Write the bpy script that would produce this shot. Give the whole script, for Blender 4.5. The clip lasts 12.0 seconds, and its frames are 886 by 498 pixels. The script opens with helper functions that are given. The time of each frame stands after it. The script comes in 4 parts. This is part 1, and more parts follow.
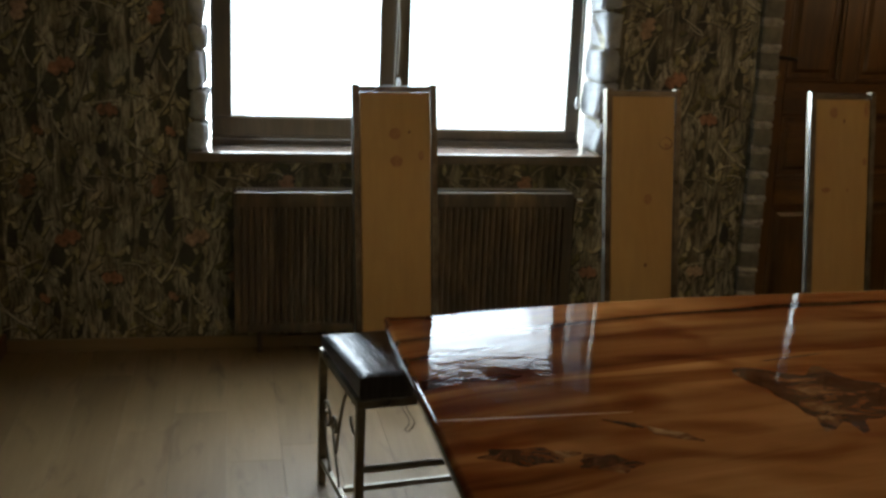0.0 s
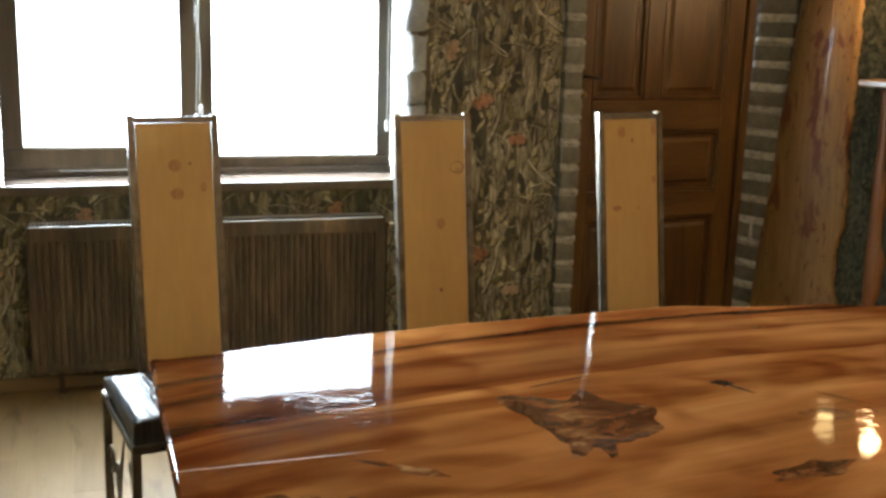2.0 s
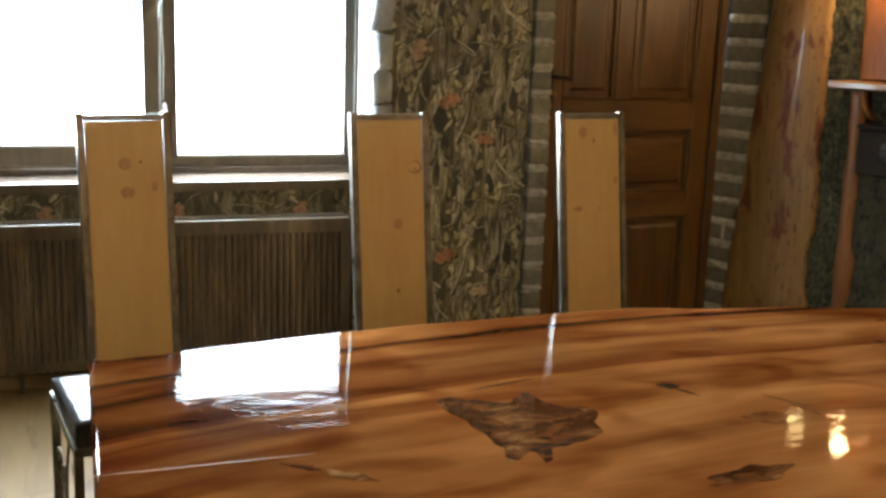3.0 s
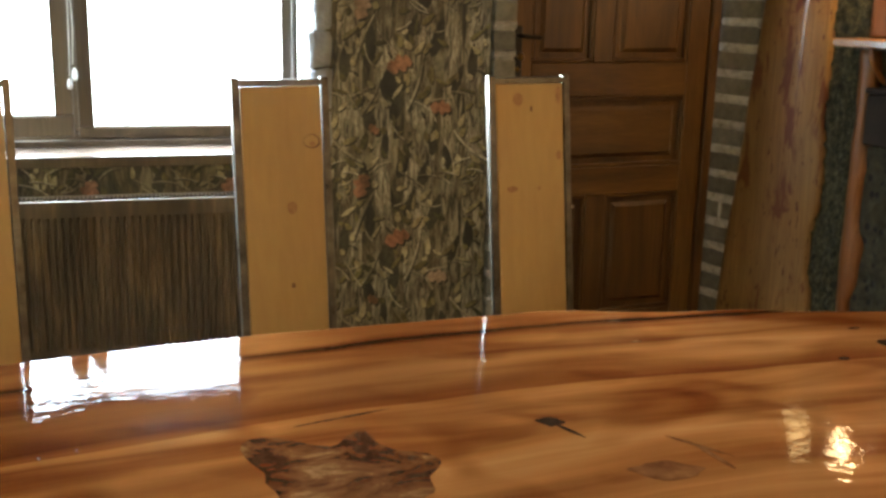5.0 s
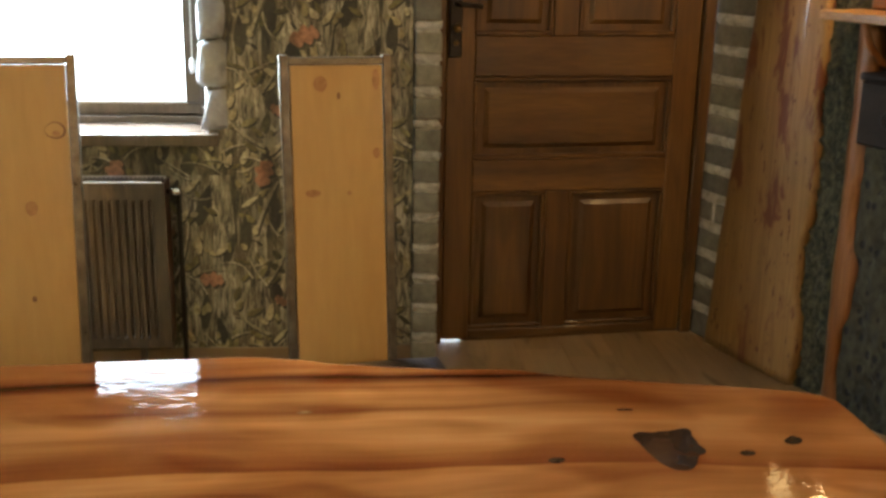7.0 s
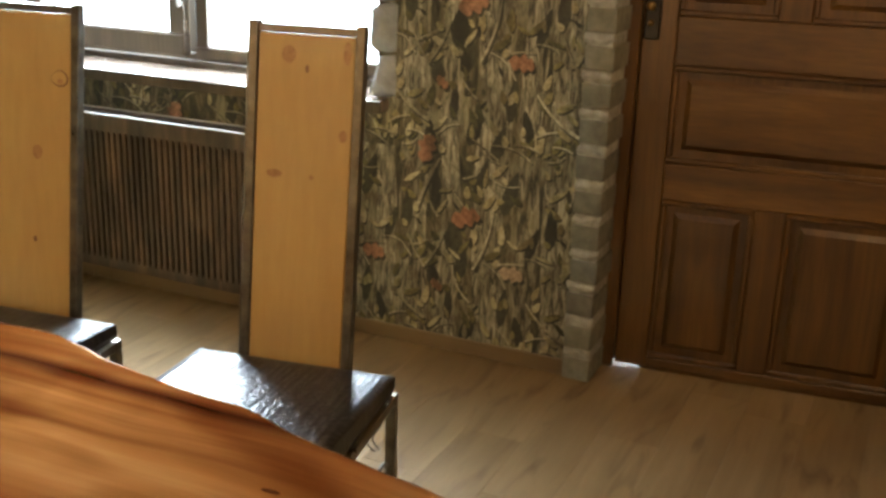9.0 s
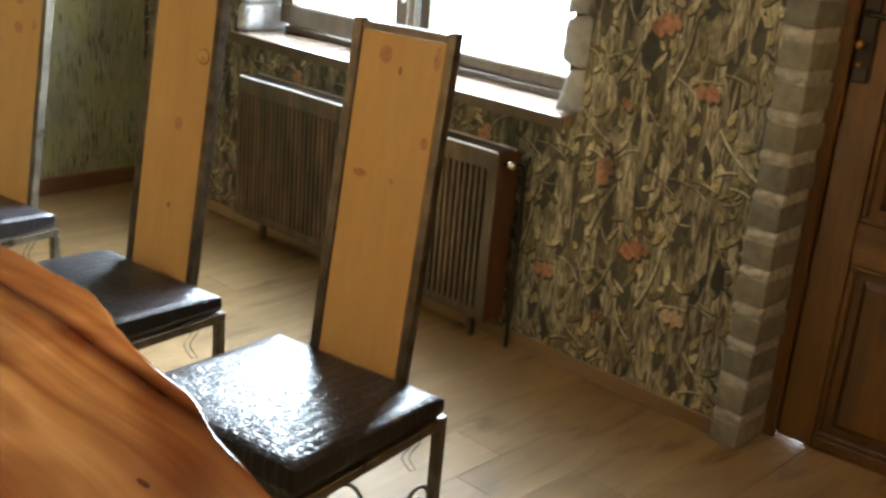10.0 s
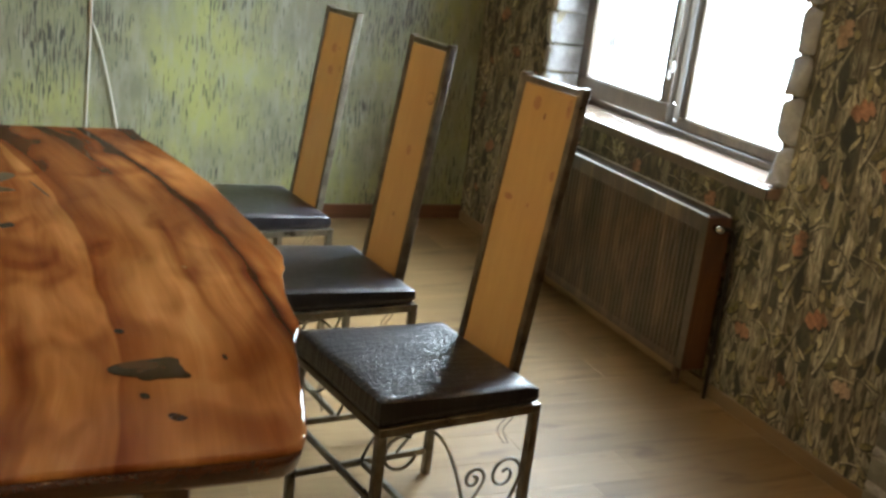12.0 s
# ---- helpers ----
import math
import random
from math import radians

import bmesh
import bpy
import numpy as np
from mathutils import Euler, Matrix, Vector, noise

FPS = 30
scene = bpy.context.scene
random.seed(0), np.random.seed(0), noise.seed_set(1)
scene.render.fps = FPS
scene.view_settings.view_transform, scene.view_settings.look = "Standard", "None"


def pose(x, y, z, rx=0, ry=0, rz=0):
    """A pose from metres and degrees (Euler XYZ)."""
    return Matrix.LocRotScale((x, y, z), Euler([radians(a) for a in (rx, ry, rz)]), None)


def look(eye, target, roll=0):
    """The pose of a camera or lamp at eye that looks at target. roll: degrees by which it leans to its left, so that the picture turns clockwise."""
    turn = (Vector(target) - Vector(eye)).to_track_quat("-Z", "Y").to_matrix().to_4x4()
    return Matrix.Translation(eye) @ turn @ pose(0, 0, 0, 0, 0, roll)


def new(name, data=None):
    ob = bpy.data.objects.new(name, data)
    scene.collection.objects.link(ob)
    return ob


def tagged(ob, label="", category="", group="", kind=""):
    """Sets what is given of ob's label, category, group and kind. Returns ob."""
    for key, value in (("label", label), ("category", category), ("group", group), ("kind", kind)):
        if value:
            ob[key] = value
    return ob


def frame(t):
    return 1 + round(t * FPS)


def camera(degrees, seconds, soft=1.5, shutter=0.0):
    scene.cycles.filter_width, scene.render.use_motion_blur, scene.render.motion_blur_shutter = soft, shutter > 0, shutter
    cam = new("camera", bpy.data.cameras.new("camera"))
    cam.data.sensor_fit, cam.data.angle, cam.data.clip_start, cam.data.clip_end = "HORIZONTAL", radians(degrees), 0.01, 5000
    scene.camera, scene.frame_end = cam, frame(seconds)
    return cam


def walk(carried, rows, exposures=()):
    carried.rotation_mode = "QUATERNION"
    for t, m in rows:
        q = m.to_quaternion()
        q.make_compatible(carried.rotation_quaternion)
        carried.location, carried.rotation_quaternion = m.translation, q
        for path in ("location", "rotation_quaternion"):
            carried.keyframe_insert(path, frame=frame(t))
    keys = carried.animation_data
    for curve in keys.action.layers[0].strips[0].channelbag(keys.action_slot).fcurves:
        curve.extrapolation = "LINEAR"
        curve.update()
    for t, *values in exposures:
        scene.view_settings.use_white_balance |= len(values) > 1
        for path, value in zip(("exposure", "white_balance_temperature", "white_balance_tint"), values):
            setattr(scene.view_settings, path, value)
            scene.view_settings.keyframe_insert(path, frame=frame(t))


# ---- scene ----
cam = camera(44.2, 12.0, soft=3.0)
PATH = [
    (0, (0.118, -0.012, 1.586), (0.501, 1.899, 1.135), 2.2),
    (0.5, (0.173, -0.01, 1.599), (0.645, 1.879, 1.145), 2.0),
    (1, (0.256, -0.014, 1.605), (0.828, 1.852, 1.167), 1.5),
    (1.5, (0.312, -0.007, 1.615), (0.921, 1.85, 1.192), 1.4),
    (2, (0.377, -0.014, 1.624), (0.994, 1.843, 1.209), 1.6),
    (2.5, (0.43, -0.021, 1.628), (1.063, 1.832, 1.222), 1.9),
    (4.3, (0.844, 0.181, 1.579), (1.443, 2.038, 1.138), 2.2),
    (4.5, (0.915, 0.25, 1.584), (1.51, 2.109, 1.145), 2.4),
    (5, (1.105, 0.369, 1.581), (1.633, 2.238, 1.105), 1.3),
    (5.5, (1.386, 0.43, 1.582), (1.756, 2.338, 1.109), 1.7),
    (6, (1.72, 0.464, 1.585), (1.973, 2.381, 1.072), 3.0),
    (6.5, (1.993, 0.597, 1.57), (2.262, 2.506, 1.039), 2.6),
    (7, (2.288, 0.781, 1.59), (2.469, 2.697, 1.044), 1.1),
    (7.2, (2.419, 0.832, 1.581), (2.489, 2.755, 1.036), -0.3),
    (8.8, (3.469, 1.353, 1.598), (2.85, 3.145, 0.96), 1.2),
    (9, (3.588, 1.421, 1.6), (2.808, 3.154, 0.975), 1.8),
    (9.5, (3.872, 1.594, 1.626), (2.793, 3.134, 0.944), 3.3),
    (10, (4.017, 1.864, 1.62), (2.729, 3.253, 0.976), 5.0),
    (10.5, (4.173, 2.075, 1.646), (2.657, 3.245, 1.07), 3.6),
    (11, (4.41, 2.192, 1.674), (2.735, 3.096, 1.059), 6.2),
    (11.5, (4.612, 2.153, 1.66), (2.878, 2.976, 1.097), 5.9),
    (12, (4.889, 2.108, 1.678), (3.143, 2.901, 1.109), 6.8),
]
walk(cam, [(t, look(eye, target, roll)) for t, eye, target, roll in PATH], [(0, -1.8), (0.4, -0.9), (0.9, -0.28), (1.4, -0.25), (2.5, -0.3), (5, -0.17), (7, 0.08), (9.5, 0.15), (12, -0.2)])

# ---- world and light ----
world = bpy.data.worlds.new("overcast_sky")
scene.world = world
world.use_nodes = True
wn = world.node_tree
sky = wn.nodes.new("ShaderNodeTexSky")
sky.sky_type, sky.sun_disc = "NISHITA", False
sky.sun_elevation, sky.sun_rotation = radians(40), radians(20)
wn.links.new(sky.outputs[0], wn.nodes["Background"].inputs[0])
wn.nodes["Background"].inputs[1].default_value = 0.12

WALL_Y = 4.80          # inner face of the window wall
WIN_X0, WIN_X1, WIN_Z0, WIN_Z1 = 0.005, 1.795, 0.90, 1.80
SKY_GLOW = 60.0
LAMP_WARM = (1.0, 0.62, 0.28)


def lamp(name, kind, place, power, colour, size=0.1, target=None):
    data = bpy.data.lights.new(name, kind)
    data.energy, data.color = power, colour
    if kind == "AREA":
        data.shape, data.size, data.size_y = "RECTANGLE", size[0], size[1]
    else:
        data.shadow_soft_size = size
    ob = new(name, data)
    ob.matrix_world = look(place, target) if target else pose(*place)
    return ob


# daylight that the sky sends in through the window opening
lamp("window_daylight", "AREA", (0.885, 5.13, 1.33), 205, (0.72, 0.88, 1.0), (1.66, 0.76), (2.1, 2.7, 0.0)).data.spread = radians(150)
# warm fill lamps added behind the walk, unseen, to brighten the room
lamp("room_fill", "POINT", (1.2, -0.9, 2.25), 66, LAMP_WARM, 0.12)
lamp("room_fill", "POINT", (3.9, 0.3, 2.25), 38, (1.0, 0.56, 0.22), 0.12)
# wall lamps beside the wooden slab
lamp("wall_bulb", "POINT", (3.909, 4.367, 1.885), 0.12, (1.0, 0.60, 0.24), 0.03)
lamp("wall_bulb", "POINT", (3.961, 4.094, 1.87), 1.2, (1.0, 0.55, 0.22), 0.035)


# ---- materials ----
class Mat:
    def __init__(self, name, rough=0.6, metal=0.0, coat=0.0):
        self.m = bpy.data.materials.new(name)
        self.m.use_nodes = True
        self.t = self.m.node_tree
        self.b = self.t.nodes["Principled BSDF"]
        self.b.inputs["Roughness"].default_value = rough
        self.b.inputs["Metallic"].default_value = metal
        self.b.inputs["Coat Weight"].default_value = coat
        self.b.inputs["Coat Roughness"].default_value = 0.04

    def node(self, kind, **sets):
        n = self.t.nodes.new(kind)
        for k, v in sets.items():
            n.inputs[k].default_value = v
        return n

    def link(self, a, b):
        self.t.links.new(a, b)

    def coords(self, scale=(1, 1, 1), rot=(0, 0, 0), world_space=True):
        src = self.t.nodes.new("ShaderNodeNewGeometry").outputs["Position"] if world_space else self.t.nodes.new("ShaderNodeTexCoord").outputs["Object"]
        mp = self.t.nodes.new("ShaderNodeMapping")
        mp.inputs["Scale"].default_value = scale
        mp.inputs["Rotation"].default_value = rot
        self.link(src, mp.inputs["Vector"])
        return mp.outputs[0]

    def noise(self, vec, scale, detail=4, rough=0.55, warp=0.0):
        n = self.node("ShaderNodeTexNoise", Scale=scale, Detail=detail, Roughness=rough, Distortion=warp)
        self.link(vec, n.inputs["Vector"])
        return n.outputs["Fac"]

    def ramp(self, fac, stops, smooth=True):
        r = self.t.nodes.new("ShaderNodeValToRGB")
        el = r.color_ramp.elements
        r.color_ramp.interpolation = "LINEAR" if smooth else "CONSTANT"
        while len(el) < len(stops):
            el.new(0.5)
        for e, (p, c) in zip(el, stops):
            e.position = p
            e.color = (*c, 1) if len(c) == 3 else c
        self.link(fac, r.inputs[0])
        return r.outputs[0]

    def grey(self, fac, a, b):
        return self.ramp(fac, [(a, (0, 0, 0)), (b, (1, 1, 1))])

    def mix(self, fac, a, b, mode="MIX"):
        m = self.t.nodes.new("ShaderNodeMix")
        m.data_type, m.blend_type = "RGBA", mode
        for sock, v in ((m.inputs[0], fac), (m.inputs[6], a), (m.inputs[7], b)):
            if isinstance(v, (int, float)):
                sock.default_value = v
            elif isinstance(v, tuple):
                sock.default_value = (*v, 1)
            else:
                self.link(v, sock)
        return m.outputs[2]

    def bump(self, fac, strength=0.3, dist=0.01, after=None, coat=False):
        n = self.node("ShaderNodeBump", Strength=strength, Distance=dist)
        self.link(fac, n.inputs["Height"])
        if after is not None:
            self.link(after, n.inputs["Normal"])
        self.link(n.outputs[0], self.b.inputs["Coat Normal" if coat else "Normal"])
        return n.outputs[0]

    def colour(self, c):
        if isinstance(c, tuple):
            self.b.inputs["Base Color"].default_value = (*c, 1)
        else:
            self.link(c, self.b.inputs["Base Color"])
        return self

    def rough(self, c):
        self.link(c, self.b.inputs["Roughness"])

    def random(self):
        return self.t.nodes.new("ShaderNodeObjectInfo").outputs["Random"]

    def island(self):
        return self.t.nodes.new("ShaderNodeNewGeometry").outputs["Random Per Island"]


def wood(name, axis, dark, mid, light, rough=0.5, coat=0.0, scale=1.0, vary=0.0, bump=0.15, world_space=True):
    """Grain that runs along an axis: 0 x, 1 y, 2 z."""
    m = Mat(name, rough, coat=coat)
    big, fine = [4.0 * scale] * 3, [70.0 * scale] * 3
    big[axis], fine[axis] = 0.7 * scale, 2.5 * scale
    v = m.coords(tuple(big), world_space=world_space)
    if vary:
        off = m.t.nodes.new("ShaderNodeVectorMath")
        off.operation = "ADD"
        k = m.t.nodes.new("ShaderNodeMath")
        k.operation = "MULTIPLY"
        k.inputs[1].default_value = 37.0
        m.link(m.random(), k.inputs[0])
        m.link(v, off.inputs[0])
        m.link(k.outputs[0], off.inputs[1])
        v = off.outputs[0]
    a = m.noise(v, 1.0, 5, 0.6, 0.8)
    b = m.noise(m.coords(tuple(fine), world_space=world_space), 1.0, 4, 0.65)
    c = m.ramp(a, [(0.25, dark), (0.5, mid), (0.75, light)])
    c = m.mix(m.grey(b, 0.35, 0.75), m.mix(1.0, c, (0.62, 0.58, 0.55) if bump > 0.04 else (0.90, 0.88, 0.85), "MULTIPLY"), c)
    if vary:
        tint = m.ramp(m.random(), [(0.0, (1 - vary,) * 3), (1.0, (1.0, 1.0, 1.0))])
        c = m.mix(1.0, c, tint, "MULTIPLY")
    m.colour(c)
    m.bump(b, bump, 0.004)
    return m


PLASTER = Mat("cream_plaster", 0.85)
_n = PLASTER.noise(PLASTER.coords(), 3.0, 6)
PLASTER.colour(PLASTER.ramp(_n, [(0.3, (0.46, 0.40, 0.28)), (0.7, (0.58, 0.52, 0.40))]))
PLASTER.bump(PLASTER.noise(PLASTER.coords(), 60.0, 4), 0.2, 0.005)

CEIL = Mat("white_ceiling_paint", 0.9)
CEIL.colour(CEIL.ramp(CEIL.noise(CEIL.coords(), 5.0), [(0.3, (0.62, 0.58, 0.50)), (0.7, (0.70, 0.66, 0.58))]))

# yellow-green plaster with dark vertical scratches
GREEN = Mat("scratched_green_plaster", 0.55)
_g = GREEN.ramp(GREEN.noise(GREEN.coords((1, 1.6, 1.1)), 1.6, 5, 0.6), [(0.3, (0.115, 0.115, 0.078)), (0.5, (0.18, 0.187, 0.10)), (0.68, (0.26, 0.275, 0.09))])
_g = GREEN.mix(GREEN.grey(GREEN.noise(GREEN.coords((1, 14, 4.0)), 1.5, 5), 0.45, 0.80), _g, (0.24, 0.25, 0.19))
_s = GREEN.noise(GREEN.coords((1, 130, 10.0)), 1.0, 2, 0.5, 0.1)
_s2 = GREEN.noise(GREEN.coords((1, 2.2, 2.6)), 1.0, 3)
_m = GREEN.t.nodes.new("ShaderNodeMath")
_m.operation = "MULTIPLY_ADD"
_m.inputs[1].default_value = 0.55
GREEN.link(_s2, _m.inputs[0])
GREEN.link(_s, _m.inputs[2])
_k = GREEN.grey(_m.outputs[0], 0.885, 0.915)
_g = GREEN.mix(_k, _g, (0.035, 0.036, 0.024))
GREEN.colour(_g)
GREEN.bump(_m.outputs[0], 0.18, 0.006)

# printed forest wallpaper: bark columns and litter
PAPER = Mat("forest_print_wallpaper", 0.62)
_v = PAPER.coords((11.0, 1, 3.0))
_c = PAPER.ramp(PAPER.noise(_v, 1.0, 6, 0.62, 0.9), [(0.34, (0.020, 0.018, 0.013)), (0.45, (0.085, 0.072, 0.040)), (0.55, (0.19, 0.165, 0.10)), (0.68, (0.31, 0.28, 0.185))])
_f = PAPER.noise(PAPER.coords((75, 1, 16)), 1.0, 4, 0.7, 0.6)
_c = PAPER.mix(PAPER.grey(_f, 0.38, 0.60), PAPER.mix(1.0, _c, (0.30, 0.28, 0.25), "MULTIPLY"), _c)
PAPER.colour(_c)


def print_ink(name, stops):
    m = Mat(name, 0.6)
    c = m.ramp(m.island(), stops)
    f = m.noise(m.coords((1, 1, 1)), 55.0, 4, 0.6)
    c = m.mix(m.grey(f, 0.32, 0.62), m.mix(1.0, c, (0.42, 0.40, 0.34), "MULTIPLY"), c)
    # broad dark and light zones of the printed forest
    g = m.noise(m.coords((8.5, 1, 3.2)), 1.0, 3, 0.5, 0.5)
    m.colour(m.mix(m.grey(g, 0.38, 0.56), m.mix(1.0, c, (0.36, 0.35, 0.32), "MULTIPLY"), c))
    return m


INK_LEAF = print_ink("printed_leaf_ink", [(0.0, (0.07, 0.068, 0.026)), (0.25, (0.20, 0.175, 0.068)), (0.5, (0.34, 0.285, 0.155)), (0.75, (0.50, 0.44, 0.29)), (1.0, (0.30, 0.27, 0.125))])
INK_DARK = print_ink("printed_shadow_ink", [(0.0, (0.022, 0.021, 0.015)), (1.0, (0.062, 0.055, 0.034))])
INK_TWIG = print_ink("printed_twig_ink", [(0.0, (0.26, 0.23, 0.145)), (0.5, (0.42, 0.375, 0.27)), (1.0, (0.56, 0.51, 0.39))])
INK_OAK = print_ink("printed_oak_leaf_ink", [(0.0, (0.34, 0.150, 0.080)), (0.6, (0.40, 0.215, 0.13)), (1.0, (0.40, 0.29, 0.20))])
INK_BARK = Mat("printed_bark_ink", 0.6)
_bk = INK_BARK.noise(INK_BARK.coords((70, 1, 13)), 1.0, 5, 0.7, 0.8)
_bk2 = INK_BARK.noise(INK_BARK.coords((9, 1, 5)), 1.0, 3)
_bkc = INK_BARK.ramp(_bk, [(0.38, (0.026, 0.023, 0.016)), (0.48, (0.17, 0.15, 0.10)), (0.64, (0.43, 0.39, 0.29))])
INK_BARK.colour(INK_BARK.mix(INK_BARK.grey(_bk2, 0.40, 0.60), INK_BARK.mix(1.0, _bkc, (0.50, 0.48, 0.42), "MULTIPLY"), _bkc))

FLOOR = wood("oak_laminate", 1, (0.165, 0.104, 0.046), (0.225, 0.147, 0.069), (0.28, 0.188, 0.093), 0.5, 0.0, 0.8, 0.06, 0.030)
FLOOR.b.inputs["Specular IOR Level"].default_value = 0.14
_kn = FLOOR.noise(FLOOR.coords((13, 2.6, 1)), 1.0, 3, 0.5, 0.8)
FLOOR.colour(FLOOR.mix(FLOOR.grey(_kn, 0.56, 0.74), FLOOR.b.inputs["Base Color"].links[0].from_socket, (0.12, 0.072, 0.032)))
SKIRT = wood("oak_laminate_skirting", 0, (0.14, 0.089, 0.040), (0.18, 0.119, 0.056), (0.22, 0.150, 0.075), 0.42, 0.0, 0.8, 0.0, 0.035)
PINE = wood("varnished_pine", 2, (0.48, 0.281, 0.082), (0.53, 0.324, 0.098), (0.565, 0.358, 0.115), 0.42, 0.15, 0.7, 0.08, 0.03)
KNOT = Mat("pine_knot", 0.45)
KNOT.colour(KNOT.ramp(KNOT.noise(KNOT.coords((1, 1, 1)), 60.0), [(0.3, (0.30, 0.135, 0.040)), (0.7, (0.43, 0.225, 0.075))]))
KNOT_DARK = Mat("dark_pine_knot", 0.45)
KNOT_DARK.colour(KNOT_DARK.ramp(KNOT_DARK.noise(KNOT_DARK.coords((1, 1, 1)), 60.0), [(0.3, (0.14, 0.06, 0.02)), (0.7, (0.26, 0.12, 0.042))]))
DOOR_WOOD = wood("dark_stained_door_wood", 2, (0.040, 0.017, 0.003), (0.100, 0.045, 0.008), (0.200, 0.102, 0.020), 0.40, 0.2, 1.2, 0.15, 0.25)
DOOR_RAIL = wood("dark_stained_rail_wood", 0, (0.046, 0.020, 0.004), (0.105, 0.048, 0.009), (0.185, 0.092, 0.019), 0.40, 0.2, 1.2, 0.15, 0.25)
FRAME_WOOD = wood("olive_brown_window_wood", 2, (0.045, 0.032, 0.018), (0.085, 0.062, 0.035), (0.13, 0.098, 0.058), 0.45, 0.1, 1.5, 0.1, 0.2)
SILL_WOOD = wood("brown_sill_wood", 0, (0.17, 0.12, 0.09), (0.26, 0.19, 0.15), (0.33, 0.255, 0.21), 0.16, 1.0, 1.2, 0.0, 0.02)
BASE_WOOD = wood("reddish_baseboard_wood", 1, (0.085, 0.032, 0.012), (0.14, 0.055, 0.020), (0.19, 0.080, 0.030), 0.45)
SLAB_WOOD = wood("pale_live_edge_wood", 2, (0.215, 0.115, 0.034), (0.305, 0.172, 0.054), (0.37, 0.222, 0.076), 0.45, 0.2, 1.4, 0.0, 0.3)
_fl = SLAB_WOOD.noise(SLAB_WOOD.coords((46, 46, 15)), 1.0, 3, 0.6)
_gz = SLAB_WOOD.noise(SLAB_WOOD.coords((9, 9, 2.6)), 1.0, 5, 0.65, 0.5)
_sp = SLAB_WOOD.mix(SLAB_WOOD.grey(_fl, 0.62, 0.68), SLAB_WOOD.b.inputs["Base Color"].links[0].from_socket, (0.09, 0.026, 0.008))
SLAB_WOOD.colour(SLAB_WOOD.mix(SLAB_WOOD.grey(_gz, 0.55, 0.61), _sp, (0.125, 0.034, 0.010)))
BRANCH_WOOD = wood("orange_branch_wood", 2, (0.18, 0.062, 0.014), (0.29, 0.112, 0.028), (0.38, 0.165, 0.046), 0.42, 0.3, 2.0, 0.0, 0.3)
SHELF_WOOD = wood("honey_shelf_wood", 1, (0.34, 0.16, 0.05), (0.46, 0.25, 0.09), (0.54, 0.32, 0.13), 0.4, 0.3, 1.5, 0.0, 0.1)
CHEST_WOOD = wood("blackened_chest_wood", 1, (0.010, 0.006, 0.004), (0.020, 0.012, 0.007), (0.036, 0.023, 0.013), 0.85, 0.0, 2.0, 0.0, 0.3)

# rough dark moss and cork bark
MOSS = Mat("mossy_bark", 0.8)
_mv = MOSS.coords((1, 1, 0.8))
_mn = MOSS.noise(_mv, 42.0, 5, 0.7)
MOSS.colour(MOSS.ramp(_mn, [(0.34, (0.010, 0.010, 0.007)), (0.47, (0.050, 0.050, 0.026)), (0.60, (0.115, 0.112, 0.058)), (0.74, (0.21, 0.20, 0.11))]))
MOSS.bump(_mn, 1.0, 0.03)

PITTED = Mat("pitted_grey_stone", 0.92)
_pv = PITTED.node("ShaderNodeTexVoronoi", Scale=26.0)
PITTED.link(PITTED.coords((1, 1, 0.75)), _pv.inputs["Vector"])
_pn = PITTED.noise(PITTED.coords(), 18.0, 5)
_pc = PITTED.ramp(_pn, [(0.3, (0.022, 0.020, 0.011)), (0.7, (0.066, 0.060, 0.034))])
PITTED.colour(PITTED.mix(PITTED.grey(_pv.outputs["Distance"], 0.24, 0.36), (0.010, 0.010, 0.010), _pc))
PITTED.bump(_pv.outputs["Distance"], 0.8, 0.02)

BRICK = Mat("grey_painted_brick", 0.75)
_bn = BRICK.noise(BRICK.coords(), 22.0, 6, 0.65)
_bc = BRICK.ramp(_bn, [(0.3, (0.115, 0.112, 0.092)), (0.7, (0.215, 0.208, 0.172))])
BRICK.colour(BRICK.mix(1.0, _bc, BRICK.ramp(BRICK.random(), [(0, (0.75, 0.75, 0.75)), (1, (1.1, 1.08, 1.0))]), "MULTIPLY"))
BRICK.bump(_bn, 0.6, 0.01)
MORTAR = Mat("whitewashed_mortar", 0.8)
_on = MORTAR.noise(MORTAR.coords(), 30.0, 5, 0.6)
MORTAR.colour(MORTAR.ramp(_on, [(0.30, (0.27, 0.26, 0.22)), (0.58, (0.50, 0.49, 0.43))]))
MORTAR.bump(_on, 0.6, 0.01)
# darker copy of the mortar: the left strip's shade is put into its colour
MORTAR_SHADED = Mat("shaded_grey_mortar", 0.85)
_og = MORTAR_SHADED.noise(MORTAR_SHADED.coords(), 30.0, 5, 0.6)
MORTAR_SHADED.colour(MORTAR_SHADED.ramp(_og, [(0.30, (0.20, 0.19, 0.165)), (0.62, (0.36, 0.35, 0.31))]))
MORTAR_SHADED.bump(_og, 0.6, 0.01)
STONE = Mat("pale_painted_stone", 0.6)
_sn = STONE.noise(STONE.coords(), 16.0, 5, 0.6)
STONE.colour(STONE.ramp(_sn, [(0.3, (0.22, 0.23, 0.235)), (0.7, (0.36, 0.37, 0.375))]))
STONE.bump(_sn, 1.0, 0.03)

# lacquered table slab
TABLE = Mat("lacquered_slab_wood", 0.6, coat=0.35)
TABLE.b.inputs["Coat Roughness"].default_value = 0.03
TABLE.b.inputs["Coat IOR"].default_value = 1.5
TABLE.b.inputs["Specular IOR Level"].default_value = 0.0
